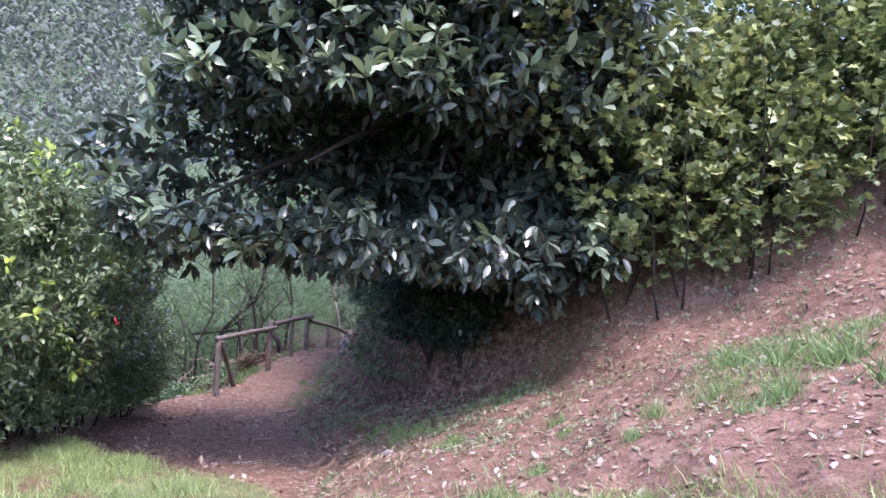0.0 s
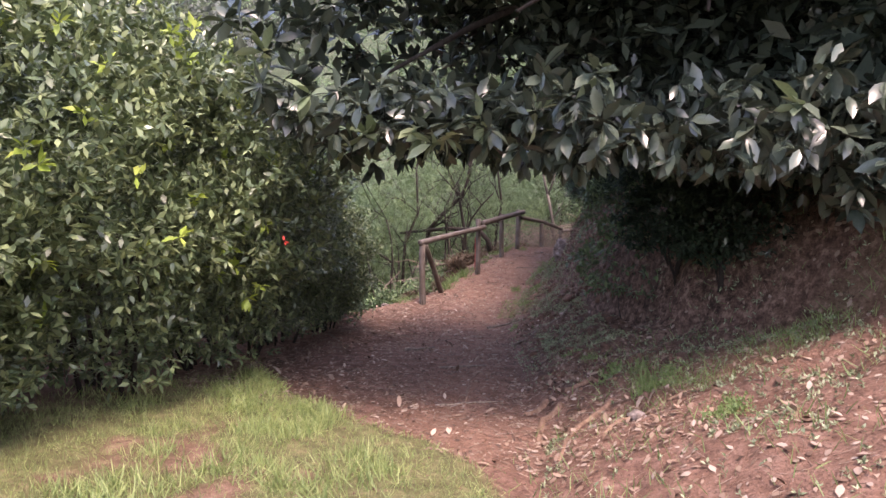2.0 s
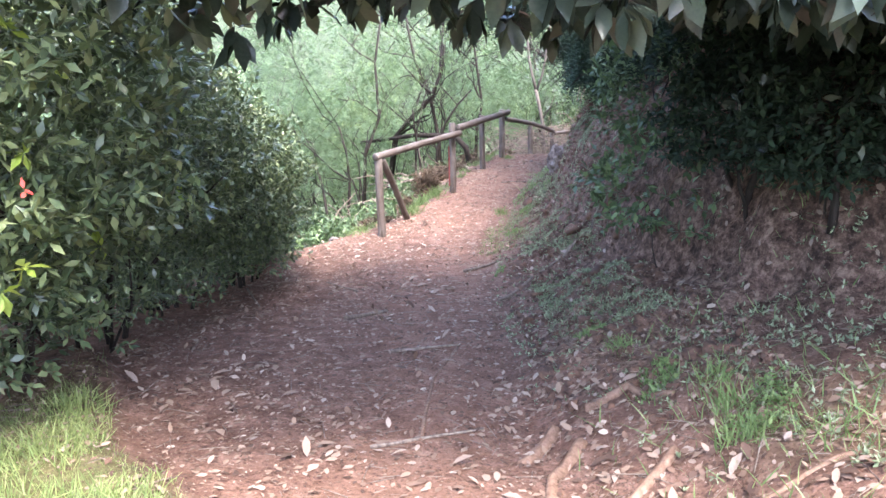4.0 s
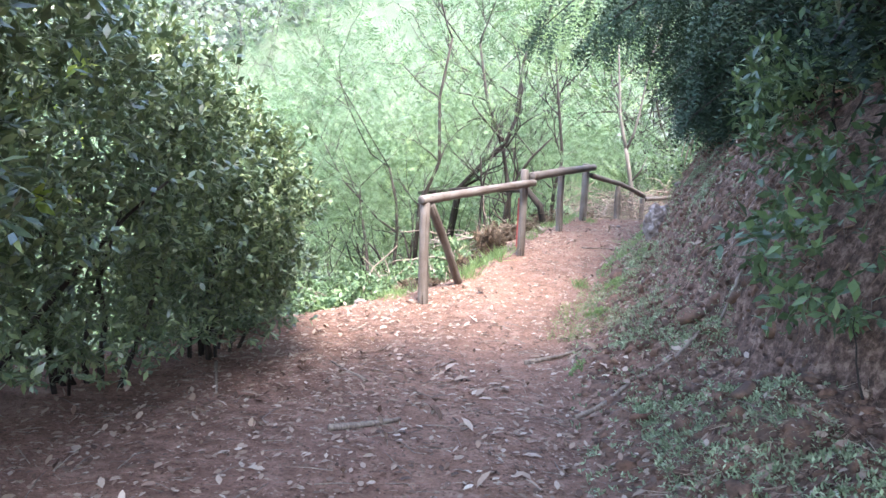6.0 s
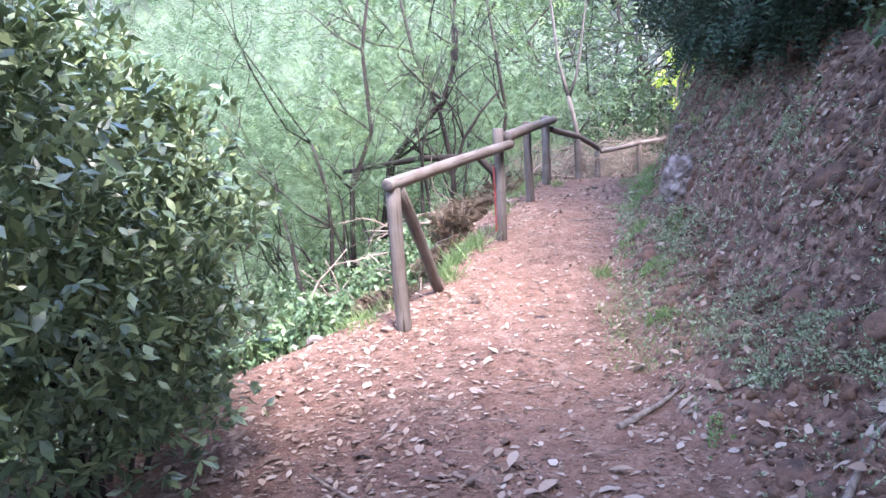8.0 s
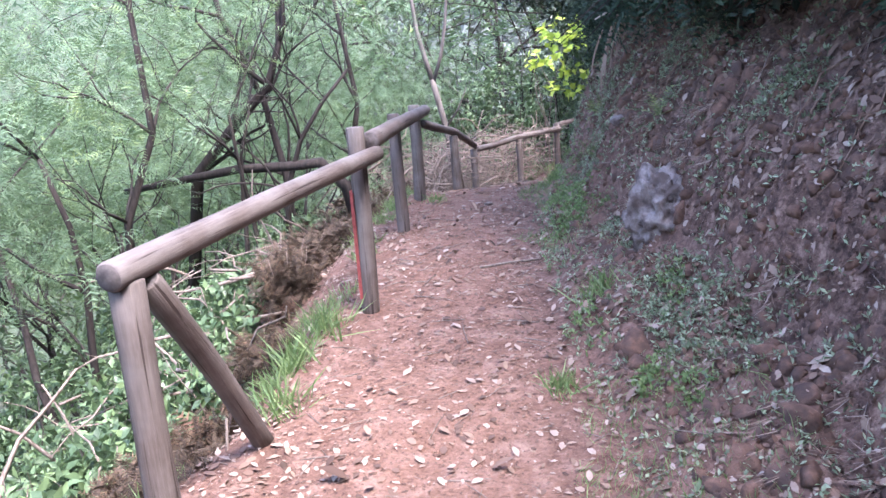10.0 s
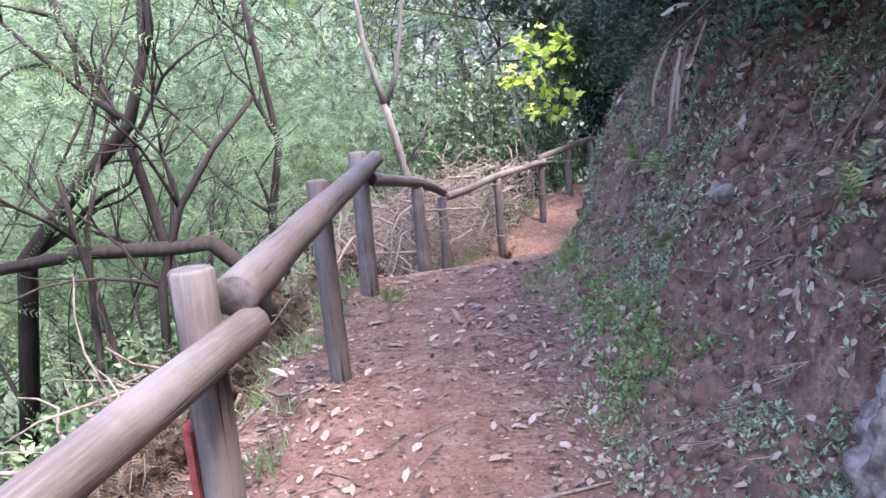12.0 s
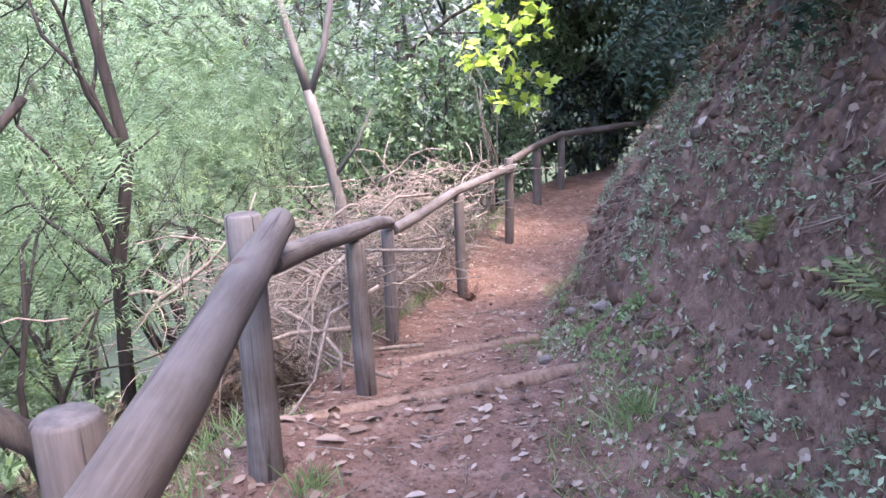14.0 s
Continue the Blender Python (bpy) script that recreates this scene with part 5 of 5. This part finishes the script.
        settle(fern, stuff(part("frond", swarm("frond", *FERN_LEAF, *rosettes(rng, c, np.array([[0, 0, 1.0]]), 11, s, 0.7, 0.9, 0.0)), mat, fern)))
    # patches of low clover-like weeds on the foot of the bank
    for x, y, r in ((1.04, 4.42, 0.28), (1.05, 3.74, 0.26), (1.2, 4.1, 0.25), (1.3, 3.6, 0.2), (1.0, 5.4, 0.22), (1.06, 4.9, 0.26), (0.95, 6.2, 0.24), (0.9, 6.9, 0.2), (1.3, 1.9, 0.16), (1.7, 1.05, 0.2), (1.62, 1.3, 0.16),
                    (1.8, 0.35, 0.18), (2.37, -1.28, 0.15), (1.1, 3.0, 0.2), (1.69, 1.8, 0.13), (0.85, 7.7, 0.2), (0.92, 8.6, 0.2), (4.6, -4.4, 0.2), (5.2, -4.9, 0.25), (5.9, -6.0, 0.2), (4.0, -3.6, 0.2)):
        patch = plant("weed_patch", x, y, "patch of low bright green weeds at the foot of the bank", "weeds", "green weed patches")
        k, r = int(900 * r), r * 0.85
        a, q = rng.random(k) * 6.28, r * np.sqrt(rng.random(k)) * (0.6 + 0.5 * rng.random(k))
        px, py = x + np.cos(a) * q * 0.9, y + np.sin(a) * q * 1.5
        ok = fbm(px, py, 0.22, 47) + 0.12 * rng.normal(size=k) > 0.0
        px, py, k = px[ok], py[ok], int(ok.sum())
        c = np.stack([px, py, land(px, py)[0] + 0.01 + 0.035 * rng.random(k)], 1)
        settle(patch, stuff(part("leaf", swarm("leaf", *SMALL_LEAF, *rosettes(rng, c, np.repeat([[0, 0, 1.0]], k, 0), 5, 0.03, 0.8, 0.7, 0.3)), GRASS_LUSH, patch)))
    # tufts of long grass
    for x, y, s in ((-0.28, 1.55, 0.3), (-0.2, 1.95, 0.26), (-0.12, 1.15, 0.22), (-0.62, 4.95, 0.18), (-0.3, 5.25, 0.14), (1.35, 2.2, 0.2), (1.2, 1.4, 0.16), (0.85, 5.6, 0.16),
                    (7.0, -7.05, 0.24), (7.2, -7.3, 0.26), (7.4, -7.55, 0.26), (7.55, -7.7, 0.24), (7.8, -7.85, 0.24), (7.65, -7.5, 0.22), (8.2, -7.1, 0.28), (8.4, -7.0, 0.3), (8.6, -7.05, 0.3), (8.8, -7.1, 0.28), (9.0, -7.0, 0.28), (9.2, -7.1, 0.26), (8.5, -6.8, 0.26), (8.9, -6.8, 0.28), (9.4, -4.8, 0.2), (6.6, -7.2, 0.18), (4.95, -4.6, 0.16), (5.05, -4.8, 0.18), (5.15, -5.15, 0.18), (4.3, -4.0, 0.14)):
        if x > 6.5:
            x, y, s = x + 0.3 * rng.normal(), y + 0.45 * rng.normal(), s * (0.5 + 0.6 * rng.random())
        tuft = plant("grass_tuft", x, y, "tuft of long bright green grass", "grass", "tufts of long grass")
        k = 90
        q = np.stack([x + rng.normal(size=k) * s * 0.28, y + rng.normal(size=k) * s * 0.28, np.zeros(k)], 1)
        q[:, 2] = land(q[:, 0], q[:, 1])[0]
        up = np.repeat([[0, 0, 1.0]], k, 0)
        ln = s * (0.5 + 0.6 * rng.random(k))
        settle(tuft, stuff(part("blade", swarm("blade", *BLADE, q, standing(rng, up, 0.55), np.stack([ln * 1.3, ln * 0.75, ln * 0.75], 1)), GRASS_LUSH, tuft)))


build_weeds()


def rock_mesh(rng, r, squash=(1, 1, 1)):
    bm = bmesh.new()
    bmesh.ops.create_icosphere(bm, subdivisions=5 if r > 0.1 else 3, radius=1)
    off = Vector(rng.normal(size=3) * 9)
    for v in bm.verts:
        d = 1 + 0.3 * noise.noise(v.co * 1.2 + off) + 0.3 * noise.noise(v.co * 2.6 + off)
        d += 0.22 * (0.5 - abs(noise.noise(v.co * 4.5 + off)) * 2) + 0.05 * noise.noise(v.co * 9 + off) + 0.02 * noise.noise(v.co * 18 + off)
        v.co = Vector((v.co.x * squash[0], v.co.y * squash[1], v.co.z * squash[2])) * d * r
    data = bpy.data.meshes.new("stone")
    bm.to_mesh(data)
    bm.free()
    data.polygons.foreach_set("use_smooth", [True] * len(data.polygons))
    return data


def build_stones():
    rng = np.random.default_rng(99)
    boulder = part("boulder", rock_mesh(rng, 0.245, (0.8, 0.95, 1.1)), STONE)
    tagged(boulder, "rough grey boulder set in the earth bank", "rock")
    boulder.location = (1.74, 2.5, 0.66)
    for x, y, r in ((1.15, 7.0, 0.07), (1.0, 7.4, 0.06), (4.9, -5.75, 0.06), (5.29, -5.99, 0.07), (0.28, 5.0, 0.04), (0.62, 6.9, 0.05), (-0.55, -0.35, 0.07), (0.9, 8.3, 0.05), (1.5, 3.9, 0.07)):
        stone = part("stone", rock_mesh(rng, r, (1, 0.8, 0.6)), STONE)
        tagged(stone, "small rough grey stone half sunk in red earth", "stone", "stones beside the path")
        stone.location = (x, y, ground_z(x, y) + r * 0.15)


build_stones()


def ground_line(points, lift):
    """Points laid on the ground along a polyline."""
    out = []
    for (ax, ay), (bx, by) in zip(points, points[1:]):
        for k in range(5):
            x, y = ax + (bx - ax) * k / 5, ay + (by - ay) * k / 5
            out.append((x, y, ground_z(x, y) + lift))
    x, y = points[-1]
    return out + [(x, y, ground_z(x, y) + lift)]


def build_sticks():
    rng = np.random.default_rng(103)
    for pts, r in (([(2.69, -2.2), (2.95, -1.5), (3.5, -0.98)], 0.018), ([(1.86, -1.25), (2.1, -0.72)], 0.02), ([(1.74, -3.39), (1.9, -2.95)], 0.022), ([(2.5, -3.9), (2.95, -3.6)], 0.014),
                   ([(3.3, -5.4), (3.75, -4.9)], 0.012), ([(0.55, 2.9), (0.95, 3.1)], 0.01), ([(1.2, -2.4), (0.6, -2.1)], 0.012), ([(0.1, -2.8), (0.7, -3.3)], 0.013), ([(0.9, 8.9), (1.2, 9.5)], 0.012)):
        line = ground_line(pts, r * 0.7)
        stick = part("stick", Geo().tube(line, [r * (1 - 0.5 * k / len(line)) for k in range(len(line))], 7, True, 0.2, rng).mesh("stick"), DEAD_WOOD)
        tagged(stick, "dry broken stick lying on the ground", "stick", "sticks on the ground")
    for pts, r in (([(4.35, -4.95), (4.3, -5.3), (4.48, -5.85)], 0.04), ([(4.86, -5.15), (4.7, -5.65), (4.85, -6.4)], 0.03), ([(4.27, -4.64), (4.45, -4.4), (4.75, -4.62)], 0.035),
                   ([(4.15, -4.8), (4.1, -5.2)], 0.045), ([(5.1, -6.2), (5.2, -5.7), (5.6, -5.4)], 0.02), ([(3.5, -5.2), (3.1, -4.3), (2.95, -3.6)], 0.014)):
        line = ground_line(pts, 0.0)
        root = part("tree_root", Geo().tube(line, [r * (1 - 0.45 * k / len(line)) for k in range(len(line))], 9, True, 0.2, rng).mesh("tree_root"), ROOT)
        tagged(root, "exposed brown tree root crossing the red earth", "root", "roots across the path")
    # roots that hang from the cut bank
    for k in range(70):
        y = -3.2 + 8 * rng.random()
        x = np.interp(y, LAND_Y, FOOT_X) + np.interp(y, LAND_Y, FOOT_W) + 0.25 + 0.35 * rng.random()
        p = Vector((x, y, ground_z(x, y)))
        pts = [p]
        for s in range(5):
            q = pts[-1] + Vector((-0.05 + 0.03 * rng.normal(), 0.04 * rng.normal(), -0.07 - 0.06 * rng.random()))
            q.z = max(q.z, ground_z(q.x, q.y) + 0.004)
            pts.append(q)
        root = part("hanging_root", Geo().tube(pts, [0.007, 0.006, 0.005, 0.004, 0.003, 0.002], 4).mesh("hanging_root"), ROOT)
        tagged(root, "thin dry root hanging from the cut earth bank", "root", "roots hanging from the bank")


build_sticks()


def build_brush():
    """Dead cut branches piled behind the fence."""
    rng = np.random.default_rng(107)
    limit = [0, 5.3, 6.6, 8.2, 9.7, 11, 12.4], [-0.2, -0.6, -0.5, -0.58, -0.12, 0.36, 0.75]
    for x, y in ((-1.0, 7.3), (-1.15, 8.2), (-0.85, 8.9), (-0.7, 9.6), (-0.45, 10.3), (-0.2, 11.1), (-1.6, 9.2), (-1.0, 10.6), (-1.05, 2.3), (-1.15, 3.6), (-1.1, 0.8), (-1.3, 4.7)):
        pile = plant("brush_pile", x, y, "tangled pile of dry grey-brown cut branches", "brush", "brush piles behind the fence")
        z, big = pile.location.z, y > 6
        geo = Geo()
        for k in range(330 if big else 90):
            a = rng.random() * 6.28
            p = Vector((x + rng.normal() * 0.38, y + rng.normal() * 0.4, z + 0.02 + (1.2 if big else 0.35) * rng.random() ** 1.3))
            way = Vector((math.cos(a), math.sin(a), 0.45 * rng.normal()))
            pts, thick = [p], k < 30
            r = 0.009 + 0.009 * rng.random() if thick else 0.003 + 0.004 * rng.random()
            for s in range(5):
                way = (way + Vector(rng.normal(size=3)) * 0.26 + Vector((0, 0, -0.1))).normalized()
                q = pts[-1] + way * (0.19 if thick else 0.12)
                q.x = min(q.x, float(np.interp(q.y, *limit)))
                q.z = max(q.z, z - 0.05)
                pts.append(q)
            rad = [r * (1 - 0.13 * s) for s in range(6)]
            if thick:
                settle(pile, part("branch", Geo().tube(pts, rad, 5).mesh("branch"), DEAD_WOOD, pile))
            else:
                geo.tube(pts, rad, 3, False)
        settle(pile, stuff(part("twig", geo.mesh("twig"), DEAD_WOOD, pile)))


build_brush()


def build_dead_plant():
    """The withered rosette that hangs from the bank: a pale cap leaf and drooping strips."""
    rng = np.random.default_rng(109)
    x, y = 1.5, 4.53
    ob = thing("withered_plant", x, y, 1.75, "withered plant with pale drooping dead leaves on the bank", "plant")
    for k, (dx, dy, top, ln, w) in enumerate(((-0.06, 0.0, 1.93, 0.16, 0.05), (0.0, 0.0, 1.9, 0.42, 0.03), (-0.03, 0.04, 1.88, 0.52, 0.035), (0.05, -0.03, 1.9, 0.36, 0.03), (0.1, 0.02, 1.92, 0.3, 0.025), (-0.1, 0.05, 1.85, 0.34, 0.02))):
        geo = Geo()
        for s in range(7):
            t = s / 6
            half = w * (0.36 if k else 1) * (0.4 + 1.4 * t * (1 - t) * 2) * (1 - 0.3 * t)
            if k == 0:
                px, py, pz = x + dx - 0.1 + 0.2 * t, y + dy - 0.05, top + 0.04 * math.sin(3.1 * t)
                side = Vector((0, 1, 0.3))
            else:
                px, py, pz = x + dx - 0.1 * math.sin(1.6 * t), y + dy + 0.03 * math.sin(4 * t + k), top - ln * t
                side = Vector((math.sin(k + t), math.cos(k + t), 0.1))
            c = Vector((px, py, pz))
            geo.v += [c - side * half, c + Vector((-0.012, 0, 0)), c + side * half]
            if s:
                b = len(geo.v) - 6
                geo.face((b, b + 1, b + 4, b + 3))
                geo.face((b + 1, b + 2, b + 5, b + 4))
        settle(ob, part("dead_leaf", geo.mesh("dead_leaf"), LITTER if k else DRY_LEAF, ob))
    settle(ob, part("stalk", Geo().tube([(1.75, 4.55, ground_z(1.75, 4.55) - 0.1), (1.6, 4.53, 1.85), (1.5, 4.53, 1.95)], [0.02, 0.018, 0.012], 7).mesh("stalk"), DEAD_WOOD, ob))


build_dead_plant()


def build_fence_slope():
    """Dead bracken mounds and brambles on the drop below the fence."""
    rng = np.random.default_rng(111)
    for x, y, r, h, mat, label in ((-0.86, 2.9, 0.22, 0.42, BRACKEN, "dark brown mound of dead bracken below the fence"), (-1.0, 3.5, 0.3, 0.42, BRACKEN, "dark brown mound of dead bracken below the fence"),
                                   (-0.55, 2.0, 0.24, 0.14, BRACKEN, "olive-brown mound of dead bracken below the fence"), (-0.6, 1.3, 0.26, 0.12, BRACKEN, "olive-brown mound of dead bracken below the fence"),
                                   (-1.1, 4.4, 0.36, 0.4, BRACKEN, "dark brown mound of dead bracken below the fence"), (-0.5, 0.6, 0.24, 0.16, BRACKEN, "olive-brown mound of dead bracken below the fence"),
                                   (-1.2, 5.5, 0.36, 0.4, BRACKEN, "dark brown mound of dead bracken below the fence"), (-1.0, 6.6, 0.36, 0.5, BRACKEN, "dark brown mound of dead bracken below the fence"),
                                   (-1.0, 1.7, 0.4, 0.5, LEAF_BROAD, "bramble with bluish green leaves below the fence"), (-1.15, 2.4, 0.35, 0.5, LEAF_BROAD, "bramble with bluish green leaves below the fence"),
                                   (-0.95, 0.9, 0.36, 0.45, LEAF_BROAD, "bramble with bluish green leaves below the fence"), (-0.85, 0.1, 0.35, 0.5, LEAF_BROAD, "bramble with bluish green leaves below the fence"),
                                   (-1.3, -0.7, 0.4, 0.6, LEAF_BROAD, "bramble with bluish green leaves below the fence")):
        mound = plant("bracken_mound" if mat is BRACKEN else "bramble", x, y, label, "dead bracken" if mat is BRACKEN else "bramble", "growth below the fence")
        z = mound.location.z
        add_stems(rng, mound, x, y, 5, h * 1.2, 0.006, r, DEAD_WOOD)
        p, w = shell(rng, [((x, y, z + h * 0.45), (r, r * 1.3, h * 0.55))], 250, 0.3, 0.0, 0.0)
        p = p[p[:, 0] < np.interp(p[:, 1], [0, 2.2, 4, 5.3, 6.6], [-0.16, -0.16, -0.4, -0.6, -0.5])]
        w = rng.normal(size=p.shape) * 0.5 + [0, 0, 0.3]
        shape, size, per = (FERN_LEAF, 0.13, 4) if mat is BRACKEN else (SMALL_LEAF, 0.085, 5)
        settle(mound, stuff(part("frond" if mat is BRACKEN else "leaf", swarm("growth", *shape, *rosettes(rng, p, w, per, size, 0.7, 0.5)), mat, mound)))
    # pale torn leaf sheaths beside the stick on the bank
    for x, y, s in ((2.92, -1.35, 0.2), (3.0, -1.42, 0.24), (2.86, -1.45, 0.18), (3.08, -1.3, 0.16), (2.55, -1.32, 0.14), (2.7, -1.38, 0.12), (1.2, 0.64, 0.13), (1.05, -1.0, 0.15), (0.93, -0.94, 0.14), (1.13, -2.13, 0.16),
                    (0.3, 5.78, 0.12), (0.99, 5.33, 0.13), (0.16, 5.01, 0.13), (1.0, 5.44, 0.14), (0.27, 4.65, 0.12), (0.02, -0.55, 0.14), (0.75, 1.1, 0.1), (0.3, 2.6, 0.11)):
        q, n, d, e = on_ground(np.array([x]), np.array([y]))
        leaf = part("pale_leaf", swarm("pale_leaf", *CURLED, q + n * 0.012, lying(rng, n, 0.3), np.array([s * 0.62])), DRY_LEAF)
        tagged(leaf, "large pale curled dead leaf lying on the earth", "dead leaf", "large dead leaves")


build_fence_slope()


def build_blossom():
    rng = np.random.default_rng(113)
    c = np.array([[2.72, -6.75, 1.62], [2.7, -6.7, 1.56]])
    ob = thing("red_blossom", 2.75, -6.75, 1.6, "small red blossom among the hedge leaves", "flower")
    settle(ob, part("petal", swarm("petal", *FLAT_LEAF, *rosettes(rng, c[:1], np.array([[1, -0.4, -0.6]]), 5, 0.045, 0.5, 0.8)), PETAL, ob))


build_blossom()
